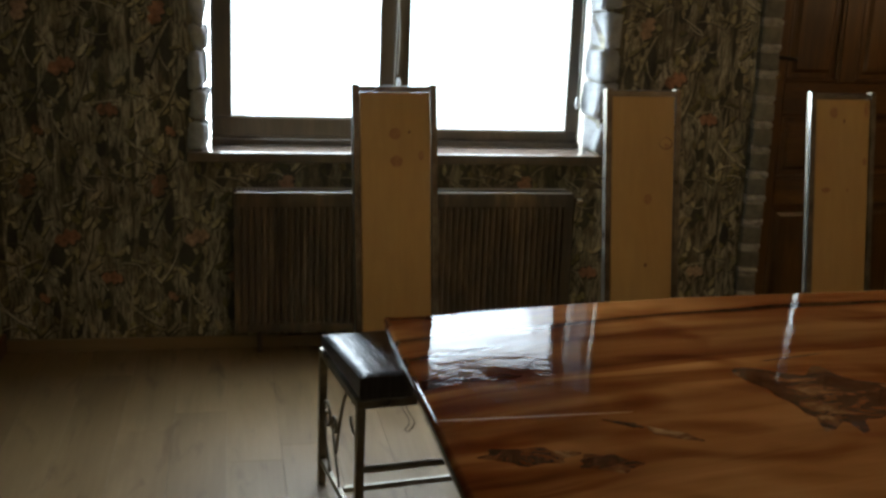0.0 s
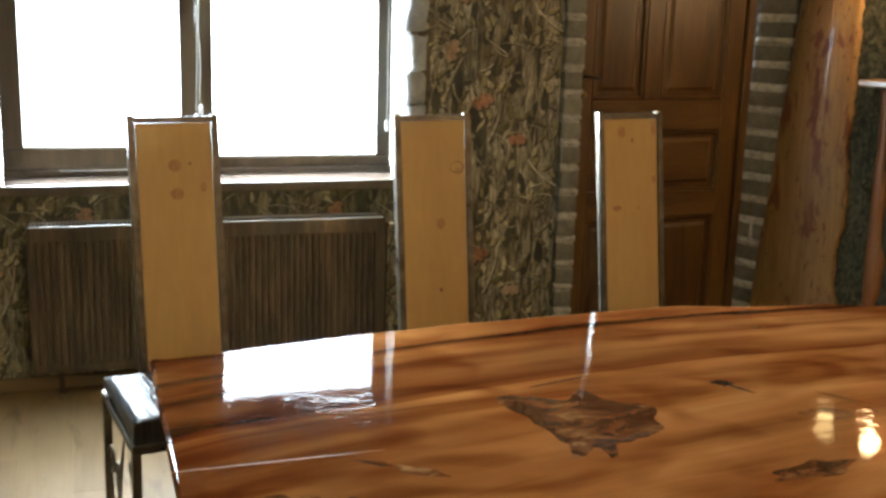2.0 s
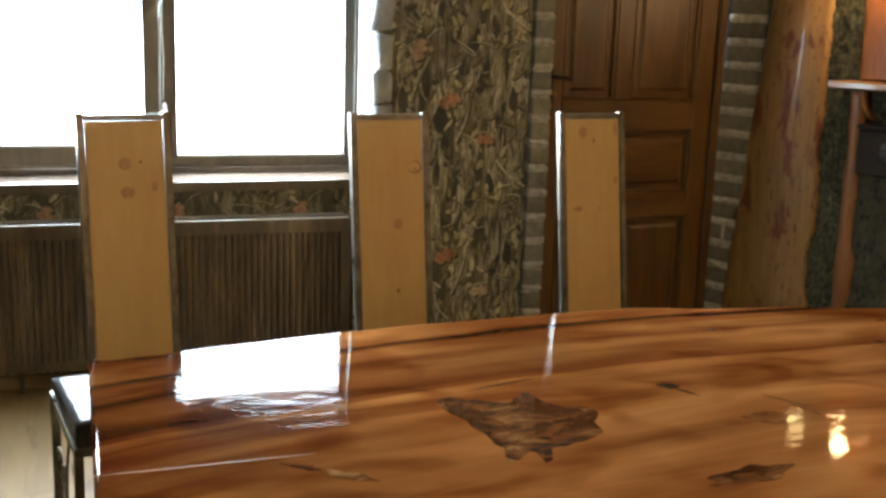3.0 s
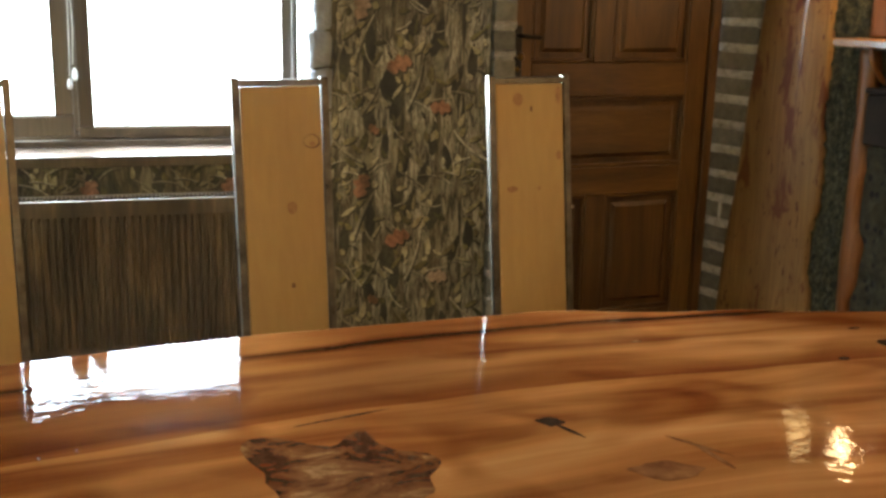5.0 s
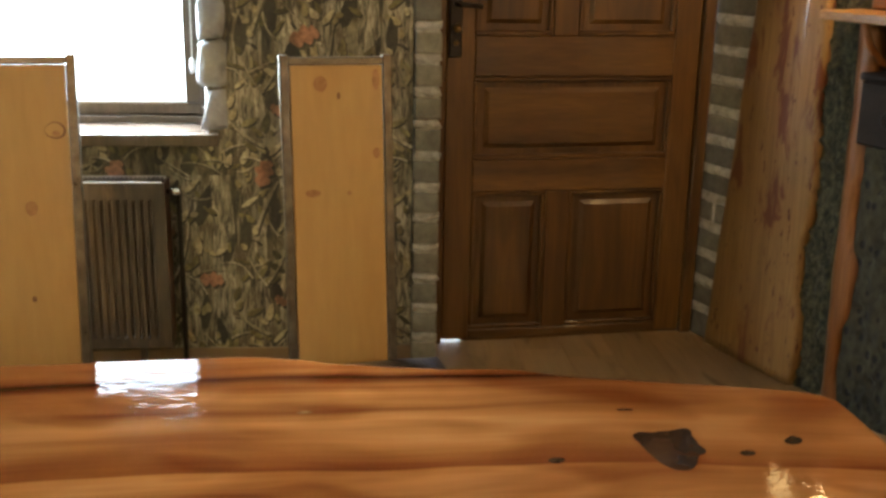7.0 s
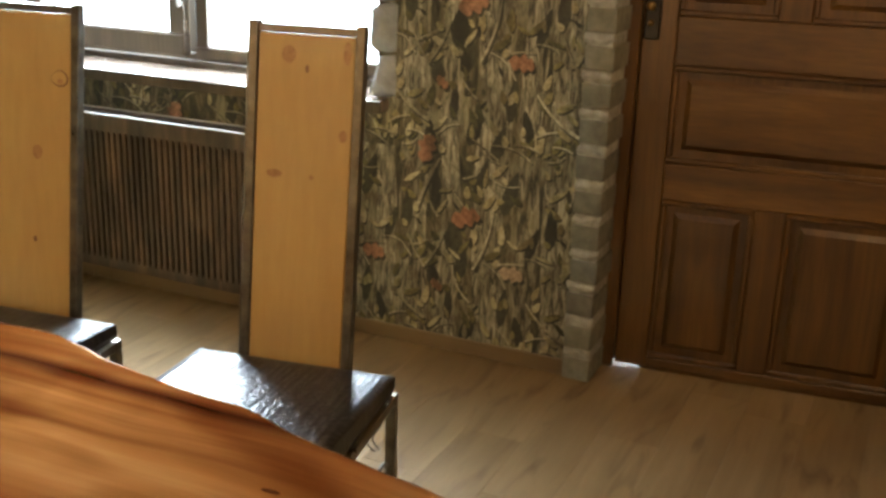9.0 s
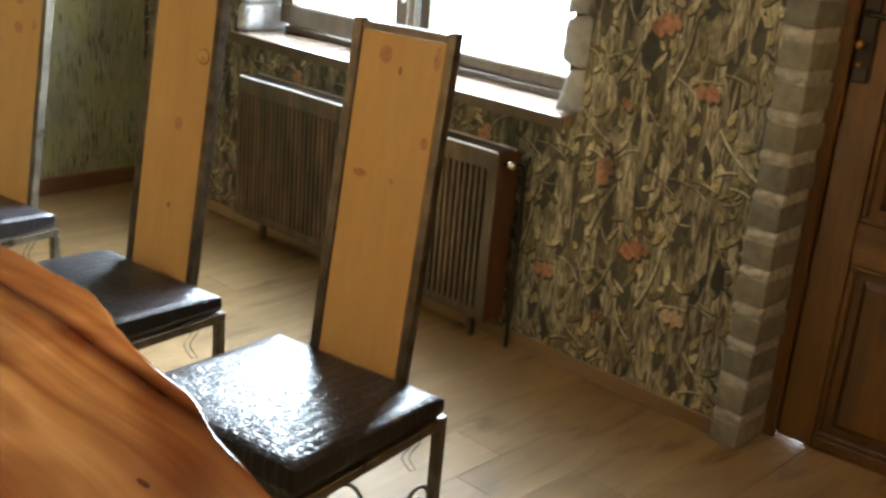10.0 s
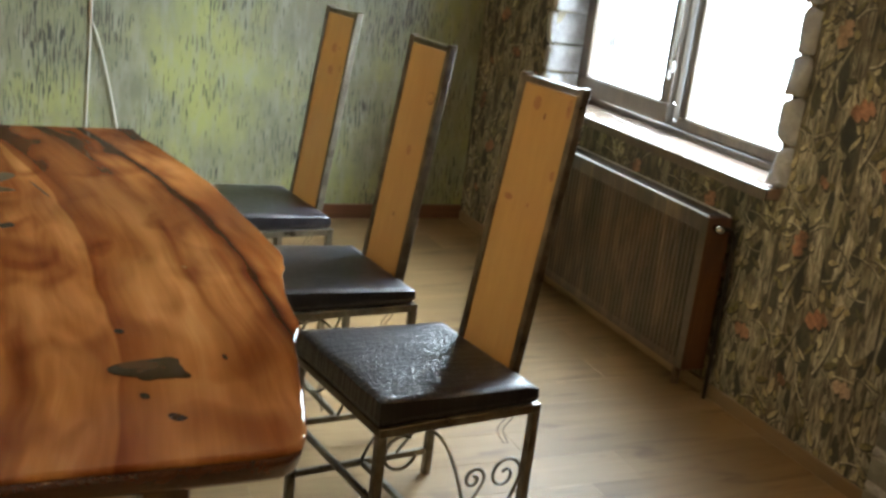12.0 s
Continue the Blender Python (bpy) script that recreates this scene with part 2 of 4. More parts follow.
# growth bands that follow the bowed live edge
_pos = TABLE.t.nodes.new("ShaderNodeSeparateXYZ")
TABLE.link(TABLE.t.nodes.new("ShaderNodeNewGeometry").outputs["Position"], _pos.inputs[0])


def _calc(op, a, c, d=0.0):
    n = TABLE.t.nodes.new("ShaderNodeMath")
    n.operation = op
    for sock, v in zip(n.inputs, (a, c, d)):
        if isinstance(v, (int, float)):
            sock.default_value = v
        else:
            TABLE.link(v, sock)
    return n.outputs[0]


_off = _calc("SUBTRACT", _pos.outputs[0], 2.35)
_wob = TABLE.noise(TABLE.coords((0.9, 0.9, 1)), 1.6, 2)
_dep = _calc("ADD", _calc("MULTIPLY_ADD", _calc("MULTIPLY", _off, _off), 0.085, _pos.outputs[1]), _calc("MULTIPLY", _wob, 0.10))


def _along(sx, sy):
    c = TABLE.t.nodes.new("ShaderNodeCombineXYZ")
    TABLE.link(_calc("MULTIPLY", _pos.outputs[0], sx), c.inputs[0])
    TABLE.link(_calc("MULTIPLY", _dep, sy), c.inputs[1])
    return c.outputs[0]


_t1 = TABLE.noise(_along(0.9, 2.6), 1.0, 2, 0.5, 1.2)
_t2 = TABLE.noise(_along(0.75, 5.0), 1.0, 3, 0.55, 1.2)
_t3 = TABLE.noise(_along(2.5, 90.0), 1.0, 3, 0.6)
_t4 = TABLE.noise(TABLE.coords((1.3, 2.6, 1)), 2.2, 1, 0.5, 0.9)
_tc = TABLE.ramp(_t1, [(0.30, (0.33, 0.118, 0.034)), (0.43, (0.49, 0.215, 0.068)), (0.55, (0.58, 0.285, 0.100)), (0.70, (0.50, 0.225, 0.072))])
_tc = TABLE.mix(TABLE.grey(_t2, 0.47, 0.66), _tc, TABLE.mix(1.0, _tc, (0.62, 0.46, 0.38), "MULTIPLY"))
_tc = TABLE.mix(TABLE.grey(_t4, 0.50, 0.72), _tc, TABLE.mix(1.0, _tc, (0.58, 0.42, 0.34), "MULTIPLY"))
_tc = TABLE.mix(TABLE.grey(_t3, 0.30, 0.70), TABLE.mix(1.0, _tc, (0.88, 0.84, 0.80), "MULTIPLY"), _tc)


def _growth_band(base, lo, hi, tint, broken=True, sharp=False, side=None):
    n = TABLE.node("ShaderNodeMapRange")
    n.inputs[1].default_value, n.inputs[2].default_value = lo, hi
    TABLE.link(_dep, n.inputs[0])
    rise = [(0.0, (0, 0, 0)), (0.07, (1, 1, 1)), (0.45, (0.75,) * 3), (1.0, (0, 0, 0))] if sharp else [(0.0, (0, 0, 0)), (0.35, (0.7,) * 3), (0.6, (1, 1, 1)), (1.0, (0, 0, 0))]
    k = TABLE.ramp(n.outputs[0], rise)
    if side is not None:
        k = TABLE.mix(1.0, k, side, "MULTIPLY")
    if broken:
        k = TABLE.mix(1.0, k, TABLE.grey(_t1, 0.36, 0.58), "MULTIPLY")
    return TABLE.mix(k, base, TABLE.mix(1.0, base, tint, "MULTIPLY"))


# the left end and the far strip are redder and darker


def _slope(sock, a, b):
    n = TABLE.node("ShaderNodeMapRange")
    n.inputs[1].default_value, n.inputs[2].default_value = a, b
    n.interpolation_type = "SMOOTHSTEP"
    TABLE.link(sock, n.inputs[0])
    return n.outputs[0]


_west = _slope(_pos.outputs[0], 2.35, 1.15)
_tc = _growth_band(_tc, 2.790, 2.850, (0.24, 0.15, 0.14), False)
_tc = _growth_band(_tc, 2.64, 2.73, (0.50, 0.34, 0.28))
_tc = _growth_band(_tc, 2.455, 2.86, (0.46, 0.33, 0.29), False, True, _west)
_tc = _growth_band(_tc, 2.440, 2.56, (0.55, 0.38, 0.31), False, True)
_tc = _growth_band(_tc, 2.20, 2.30, (0.52, 0.36, 0.29))
_tc = _growth_band(_tc, 1.92, 2.05, (0.50, 0.35, 0.28))
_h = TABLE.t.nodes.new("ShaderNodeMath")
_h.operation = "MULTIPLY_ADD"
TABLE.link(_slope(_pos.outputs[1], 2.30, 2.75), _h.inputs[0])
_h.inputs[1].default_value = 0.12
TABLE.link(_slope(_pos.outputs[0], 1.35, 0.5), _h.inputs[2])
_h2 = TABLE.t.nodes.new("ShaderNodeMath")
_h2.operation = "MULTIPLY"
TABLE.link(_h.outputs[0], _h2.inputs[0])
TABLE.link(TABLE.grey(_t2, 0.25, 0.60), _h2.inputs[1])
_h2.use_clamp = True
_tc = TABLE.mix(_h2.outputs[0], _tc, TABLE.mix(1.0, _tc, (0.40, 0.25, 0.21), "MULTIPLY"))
_tc = TABLE.mix(1.0, _tc, (0.63, 0.58, 0.51), "MULTIPLY")
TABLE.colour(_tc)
_rip = TABLE.noise(TABLE.coords((0.6, 1, 1)), 34.0, 3, 0.6, 0.3)
_rough_lac = TABLE.ramp(TABLE.noise(TABLE.coords((1.0, 1.6, 1)), 3.1, 3, 0.6), [(0.44, (0.22,) * 3), (0.64, (1, 1, 1))])
_swell = TABLE.noise(TABLE.coords((0.8, 1, 1)), 5.0, 1, 0.5)
_rip = TABLE.mix(0.5, TABLE.mix(1.0, _rip, _rough_lac, "MULTIPLY"), _swell)
TABLE.bump(_rip, 0.21, 0.008, coat=True)
TABLE_EDGE = wood("dark_lacquered_edge", 0, (0.045, 0.012, 0.005), (0.09, 0.026, 0.009), (0.15, 0.05, 0.016), 0.25, 0.9, 2.0, 0.0, 0.4)
RESIN = Mat("brown_resin_filling", 0.5, coat=1.0)
RESIN.b.inputs["Coat IOR"].default_value = 1.42
RESIN.b.inputs["Coat Roughness"].default_value = 0.03
RESIN.b.inputs["Specular IOR Level"].default_value = 0.0
_rn = RESIN.noise(RESIN.coords((1, 1.5, 1)), 9.0, 6, 0.65, 0.6)
RESIN.colour(RESIN.ramp(_rn, [(0.36, (0.030, 0.009, 0.004)), (0.48, (0.085, 0.026, 0.009)), (0.58, (0.15, 0.062, 0.022)), (0.68, (0.32, 0.18, 0.075))]))
VEIN = Mat("red_brown_wood_vein", 0.5, coat=0.8)
VEIN.b.inputs["Coat IOR"].default_value = 1.4
VEIN.b.inputs["Specular IOR Level"].default_value = 0.0
VEIN.colour(VEIN.ramp(VEIN.noise(VEIN.coords(), 22.0, 4), [(0.35, (0.090, 0.030, 0.011)), (0.7, (0.20, 0.080, 0.028))]))
RESIN_DARK = Mat("dark_resin_filling", 0.5, coat=0.8)
RESIN_DARK.b.inputs["Coat IOR"].default_value = 1.35
RESIN_DARK.b.inputs["Specular IOR Level"].default_value = 0.0
RESIN_DARK.colour(RESIN_DARK.ramp(RESIN_DARK.noise(RESIN_DARK.coords(), 14.0, 4), [(0.35, (0.020, 0.010, 0.006)), (0.7, (0.065, 0.034, 0.017))]))

# embossed dark leather
LEATHER = Mat("embossed_dark_leather", 0.30)
LEATHER.b.inputs["Specular IOR Level"].default_value = 0.6
_lv = LEATHER.node("ShaderNodeTexVoronoi", Scale=1.0, Randomness=0.4)
_lv.feature = "DISTANCE_TO_EDGE"
LEATHER.link(LEATHER.coords((58, 105, 1), world_space=False), _lv.inputs["Vector"])
_lc = LEATHER.grey(_lv.outputs["Distance"], 0.02, 0.22)
_lr = LEATHER.node("ShaderNodeTexWave", Scale=10.0, Distortion=3.0, Detail=1.0)
_lr.bands_direction = "X"
LEATHER.link(LEATHER.coords((1, 0.6, 1), world_space=False), _lr.inputs["Vector"])
_lh = LEATHER.mix(1.0, _lc, LEATHER.ramp(_lr.outputs["Fac"], [(0.0, (0.35,) * 3), (0.45, (1, 1, 1))]), "MULTIPLY")
LEATHER.colour(LEATHER.ramp(_lh, [(0.1, (0.006, 0.0055, 0.008)), (0.8, (0.026, 0.023, 0.028))]))
LEATHER.bump(_lh, 0.45, 0.0035)

STEEL = Mat("worn_dark_steel", 0.33, 0.85)
_st = STEEL.noise(STEEL.coords((1, 1, 1)), 14.0, 6, 0.65)
STEEL.colour(STEEL.ramp(_st, [(0.35, (0.095, 0.080, 0.058)), (0.6, (0.19, 0.165, 0.120)), (0.8, (0.32, 0.28, 0.20))]))
STEEL.rough(STEEL.ramp(_st, [(0.3, (0.24,) * 3), (0.7, (0.5,) * 3)]))
CHROME = Mat("bright_bare_steel", 0.16, 1.0)
CHROME.colour(CHROME.ramp(CHROME.noise(CHROME.coords((1, 1, 1)), 25.0), [(0.3, (0.42, 0.41, 0.38)), (0.7, (0.62, 0.61, 0.58))]))
RADIATOR = wood("brown_streaked_radiator_paint", 2, (0.024, 0.017, 0.012), (0.066, 0.046, 0.030), (0.185, 0.130, 0.072), 0.36, 0.1, 3.2, 0.0, 0.1)
RAD_SIDE = wood("reddish_radiator_side_paint", 2, (0.060, 0.022, 0.009), (0.105, 0.042, 0.016), (0.16, 0.070, 0.028), 0.4, 0.1, 2.0, 0.0, 0.1)
WHITE = Mat("white_enamel_and_glare", 0.3)
WHITE.colour((0.62, 0.62, 0.60))
CORD = Mat("white_cord", 0.6)
CORD.colour((0.66, 0.65, 0.58))
THREAD = Mat("black_thread", 0.8)
THREAD.colour((0.012, 0.012, 0.012))
BRASS = Mat("old_brass", 0.3, 1.0)
BRASS.colour(BRASS.ramp(BRASS.noise(BRASS.coords(), 40.0), [(0.3, (0.28, 0.17, 0.06)), (0.7, (0.52, 0.36, 0.16))]))
IRON = Mat("black_iron", 0.45, 0.7)
IRON.colour((0.035, 0.03, 0.026))
GLASS = Mat("window_glass", 0.02)
GLASS.b.inputs["Transmission Weight"].default_value = 1.0
GLASS.b.inputs["IOR"].default_value = 1.05
GLASS.colour((0.98, 0.99, 1.0))


def glow(name, colour, strength):
    m = bpy.data.materials.new(name)
    m.use_nodes = True
    t = m.node_tree
    t.nodes.remove(t.nodes["Principled BSDF"])
    e = t.nodes.new("ShaderNodeEmission")
    e.inputs[0].default_value, e.inputs[1].default_value = (*colour, 1), strength
    t.links.new(e.outputs[0], t.nodes["Material Output"].inputs[0])
    return m


# ---- building helpers ----
def box(bm, x0, x1, y0, y1, z0, z1, bevel=0.0, seg=1):
    made = bmesh.ops.create_cube(bm, size=1.0)["verts"]
    for v in made:
        v.co = Vector(((x0 + x1) / 2 + v.co.x * (x1 - x0), (y0 + y1) / 2 + v.co.y * (y1 - y0), (z0 + z1) / 2 + v.co.z * (z1 - z0)))
    if bevel:
        edges = list({e for v in made for e in v.link_edges})
        bmesh.ops.bevel(bm, geom=edges, offset=bevel, segments=seg, affect="EDGES", profile=0.6)
    return bm


def boxed(*a, **k):
    return box(bmesh.new(), *a, **k)


def tube(bm, pts, r, n=8, closed_ends=True):
    pts = [Vector(p) for p in pts]
    rings = []
    side = None
    for i, p in enumerate(pts):
        way = (pts[min(i + 1, len(pts) - 1)] - pts[max(i - 1, 0)]).normalized()
        if side is None:
            side = way.orthogonal().normalized()
        side = (side - way * side.dot(way)).normalized()
        up = way.cross(side)
        rad = r(i / (len(pts) - 1)) if callable(r) else r
        rings.append([bm.verts.new(p + rad * (math.cos(2 * math.pi * k / n) * side + math.sin(2 * math.pi * k / n) * up)) for k in range(n)])
    for a, b in zip(rings, rings[1:]):
        for k in range(n):
            f = bm.faces.new((a[k], a[(k + 1) % n], b[(k + 1) % n], b[k]))
            f.smooth = True
    if closed_ends:
        bm.faces.new(rings[0][::-1])
        bm.faces.new(rings[-1])
    return bm


def lathe(bm, centre, profile, axis="z", n=20):
    """profile: (radius, height) pairs."""
    c = Vector(centre)
    rings = []
    for r, h in profile:
        ring = []
        for k in range(n):
            a = 2 * math.pi * k / n
            q = {"z": (r * math.cos(a), r * math.sin(a), h), "y": (r * math.cos(a), h, r * math.sin(a)), "x": (h, r * math.cos(a), r * math.sin(a))}[axis]
            ring.append(bm.verts.new(c + Vector(q)))
        rings.append(ring)
    for a, b in zip(rings, rings[1:]):
        for k in range(n):
            f = bm.faces.new((a[k], a[(k + 1) % n], b[(k + 1) % n], b[k]))
            f.smooth = True
    bm.faces.new(rings[0][::-1])
    bm.faces.new(rings[-1])
    bmesh.ops.recalc_face_normals(bm, faces=bm.faces[:])
    return bm


def mesh_of(name, bm, material):
    bmesh.ops.recalc_face_normals(bm, faces=bm.faces[:])
    me = bpy.data.meshes.new(name)
    bm.to_mesh(me)
    bm.free()
    if material is not None:
        me.materials.append(material.m if isinstance(material, Mat) else material)
    return me


def part(name, bm, material, parent, label=""):
    ob = new(name, mesh_of(name, bm, material))
    ob.parent = parent
    return tagged(ob, label)


def thing(name, label, category, place=(0, 0, 0), turn=0.0, group="", kind=""):
    ob = new(name)
    ob.matrix_world = pose(*place, 0, 0, turn)
    ob.empty_display_size = 0.1
    return tagged(ob, label, category, group, kind)


def solid(name, bm, material, label, category="", kind="structure"):
    return tagged(new(name, mesh_of(name, bm, material)), label, category, "", kind)


def outline(bm, pts, z0, z1):
    """A flat plate with that outline between two heights."""
    lo = [bm.verts.new((x, y, z0)) for x, y in pts]
    hi = [bm.verts.new((x, y, z1)) for x, y in pts]
    bm.faces.new(hi)
    bm.faces.new(lo[::-1])
    for i in range(len(pts)):
        j = (i + 1) % len(pts)
        bm.faces.new((lo[i], lo[j], hi[j], hi[i]))
    return bm


# ---- the large structure ----
ROOM_X0, ROOM_X1, ROOM_Y0, ROOM_H = -0.86, 5.9, -2.4, 2.62
DOOR_X0, DOOR_X1, DOOR_H = 2.642, 3.80, 2.12

bm = bmesh.new()
T = 0.36
box(bm, ROOM_X0 - 0.3, WIN_X0, WALL_Y, WALL_Y + T, 0, ROOM_H)
box(bm, WIN_X0, WIN_X1, WALL_Y, WALL_Y + T, 0, WIN_Z0 - 0.045)
box(bm, WIN_X0, WIN_X1, WALL_Y, WALL_Y + T, WIN_Z1, ROOM_H)
box(bm, WIN_X1, DOOR_X0 - 0.095, WALL_Y, WALL_Y + T, 0, ROOM_H)
box(bm, DOOR_X0 - 0.095, DOOR_X1, WALL_Y, WALL_Y + T, DOOR_H, ROOM_H)
box(bm, DOOR_X0 - 0.095, DOOR_X0 + 0.002, 4.953, WALL_Y + T, 0, DOOR_H)
box(bm, 3.77, 4.15, 5.10, WALL_Y + T, 0, ROOM_H)
wall_north = solid("wall_north", bm, PAPER, "window wall covered in dark forest-print wallpaper", "wall")

wall_west = solid("wall_west", boxed(ROOM_X0 - 0.3, ROOM_X0, ROOM_Y0, WALL_Y, 0, ROOM_H), GREEN, "yellow-green plaster wall with dark vertical scratches", "wall")
solid("wall_south", boxed(ROOM_X0 - 0.3, ROOM_X1 + 0.3, ROOM_Y0 - 0.3, ROOM_Y0, 0, ROOM_H), PLASTER, "plain cream plaster wall closing the room", "wall")
solid("wall_east", boxed(ROOM_X1, ROOM_X1 + 0.3, ROOM_Y0, 3.4, 0, ROOM_H), PLASTER, "plain cream plaster wall closing the room", "wall")
solid("ceiling", boxed(ROOM_X0 - 0.3, ROOM_X1 + 0.3, ROOM_Y0 - 0.3, WALL_Y + T, ROOM_H, ROOM_H + 0.2), CEIL, "plain off-white painted ceiling", "ceiling")
floor = solid("floor", boxed(ROOM_X0 - 0.3, ROOM_X1 + 0.3, ROOM_Y0 - 0.3, WALL_Y + T + 0.1, -0.12, -0.012), FLOOR, "oak laminate floor of long planks", "floor")

# slanting wall from the door jamb into the room
SLANT = Matrix.Translation((3.806, 4.978, 0)) @ Matrix.Rotation(math.atan2(-0.62, 0.22), 4, "Z")


def slanted(ob):
    ob.matrix_world = SLANT
    return ob


# in its own frame: x runs along the wall into the room, y points away from the room
wall_slant = slanted(solid("wall_slant", boxed(-0.14, 1.75, 0.0, 0.35, 0, ROOM_H), MOSS, "slanting wall faced with dark mossy bark", "wall"))
solid("wall_return", boxed(4.42, ROOM_X1, 3.4, 3.7, 0, ROOM_H), PLASTER, "plain cream plaster wall closing the room", "wall")

# plain bright overcast sky outside the window
bm = bmesh.new()
box(bm, -9.0, 11.0, 9.0, 9.05, -1.5, 6.5)
tagged(new("backdrop", mesh_of("backdrop", bm, glow("overcast_sky_glow", (0.80, 0.91, 1.0), SKY_GLOW))), "bright white overcast sky outside the window", "sky", "", "structure")

# low laminate skirting under the wallpaper
solid("baseboard", boxed(ROOM_X0 + 0.020, DOOR_X0 - 0.0945, WALL_Y - 0.014, WALL_Y - 0.0005, 0, 0.056, bevel=0.003), SKIRT, "low oak laminate skirting under the wallpaper", "baseboard")

# baseboard along the green wall
solid("baseboard", boxed(ROOM_X0, ROOM_X0 + 0.018, ROOM_Y0, WALL_Y - 0.002, 0, 0.085, bevel=0.004), BASE_WOOD, "reddish brown wooden baseboard under the green wall", "baseboard")


# ---- wallpaper print: litter, twigs and oak leaves ----
rng = random.Random(7)
TILE_W, TILE_H = 0.544, 0.735


def leaf_shape(x, z, length, width, turn, lobes=0):
    pts = []
    if lobes:
        n = 14
        for side in (1, -1):
            for i in range(n) if side > 0 else range(n, 0, -1):
                q = i / n
                half = width * (0.10 + math.sin(math.pi * q ** 0.8) ** 0.7) * (0.42 + 0.58 * abs(math.sin(math.pi * (lobes * 0.62 * q + 0.15 * side)))) * 0.62
                pts.append((length * (q - 0.5) + 0.12 * length * math.sin(3 * q), side * half + 0.10 * length * math.sin(2.5 * q)))
    else:
        n = 10
        for i in range(n):
            a = 2 * math.pi * i / n
            pts.append((math.cos(a) * length / 2, math.sin(a) * width / 2 * (1 - 0.35 * math.cos(a)) * abs(math.sin(a)) ** 0.25))
    return [(x + u * math.cos(turn) - w * math.sin(turn), z + u * math.sin(turn) + w * math.cos(turn)) for u, w in pts]


def twig_shape(x, z, length, width, turn, bend):
    left, right = [], []
    for i in range(6):
        u = i / 5 - 0.5
        cx, cz = u * length, bend * (0.25 - u * u) * length
        w = width * (0.55 - 0.4 * u)
        left.append((cx, cz + w))
        right.append((cx, cz - w))
    return [(x + u * math.cos(turn) - w * math.sin(turn), z + u * math.sin(turn) + w * math.cos(turn)) for u, w in left + right[::-1]]


def tile_print():
    """Shapes of one repeat: outline, layer, ink."""
    out = []
    layer = 0.3

    def put(shape, ink, shade=0.004):
        nonlocal layer
        if shade:
            out.append(([(x + shade, z - shade * 1.3) for x, z in shape], layer, 1))
            layer += 0.004
        out.append((shape, layer, ink))
        layer += 0.004

    for x, w, lean in ((0.045, 0.055, 0.02), (0.185, 0.038, -0.03), (0.335, 0.060, 0.03), (0.475, 0.040, -0.02)):   # trunks
        put([(x - w + lean * 0.3 * math.sin(math.pi * k / 4), TILE_H * k / 8) for k in range(9)] + [(x + w + lean * 0.4 * math.sin(math.pi * k / 4 + 1), TILE_H * k / 8) for k in range(8, -1, -1)], 4, 0)
    for x, z, l, w in ((0.205, 0.44, 0.15, 0.07), (0.235, 0.335, 0.12, 0.05), (0.125, 0.28, 0.09, 0.05), (0.41, 0.62, 0.17, 0.05), (0.13, 0.60, 0.16, 0.04), (0.40, 0.20, 0.15, 0.04), (0.27, 0.10, 0.14, 0.05), (0.10, 0.05, 0.12, 0.05), (0.50, 0.45, 0.14, 0.035), (0.02, 0.52, 0.16, 0.045), (0.30, 0.66, 0.13, 0.04), (0.36, 0.05, 0.13, 0.05), (0.19, 0.18, 0.13, 0.035), (0.46, 0.12, 0.12, 0.04)):
        put(leaf_shape(x, z, l, w, math.pi / 2 + rng.uniform(-0.35, 0.35)), 1, 0)
    for i in range(95):          # leaf litter
        x, z = rng.random() * TILE_W, rng.random() * TILE_H
        a = rng.choice((math.pi / 2, 0.6, 2.4, 1.1, 2.0)) + rng.uniform(-0.5, 0.5)
        put(leaf_shape(x, z, rng.uniform(0.030, 0.078), rng.uniform(0.012, 0.028), a), 0, 0.005)
    for i in range(14):          # dark flecks
        x, z = rng.random() * TILE_W, rng.random() * TILE_H
        put(leaf_shape(x, z, rng.uniform(0.03, 0.07), rng.uniform(0.008, 0.02), rng.uniform(0, 3)), 1, 0)
    for i in range(20):          # twigs
        x, z = rng.random() * TILE_W, rng.random() * TILE_H
        a = rng.choice((0.15, 0.8, 2.2, 2.6, 1.3)) + rng.uniform(-0.4, 0.4)
        put(twig_shape(x, z, rng.uniform(0.06, 0.16), rng.uniform(0.003, 0.006), a, rng.uniform(-0.6, 0.6)), 2, 0.005)
    for x, z, l, w, a, bend in ((0.315, 0.44, 0.24, 0.0055, 1.28, -0.25), (0.06, 0.36, 0.13, 0.006, 2.1, 0.2), (0.085, 0.40, 0.09, 0.004, 0.45, 0.0), (0.42, 0.365, 0.11, 0.004, 0.15, 0.1), (0.02, 0.17, 0.20, 0.009, 2.45, 0.3), (0.10, 0.62, 0.20, 0.008, 1.15, 0.1)):
        put(twig_shape(x, z, l, w, a, bend), 2, 0.007)
    for x, z, s, a in ((0.247, 0.503, 0.112, 0.25), (0.097, 0.003, 0.108, 1.15), (0.145, 0.245, 0.055, 2.3), (0.425, 0.325, 0.092, -0.2)):
        put(leaf_shape(x, z, s, s * 0.52, a, 5), 3, 0.008)
    return out


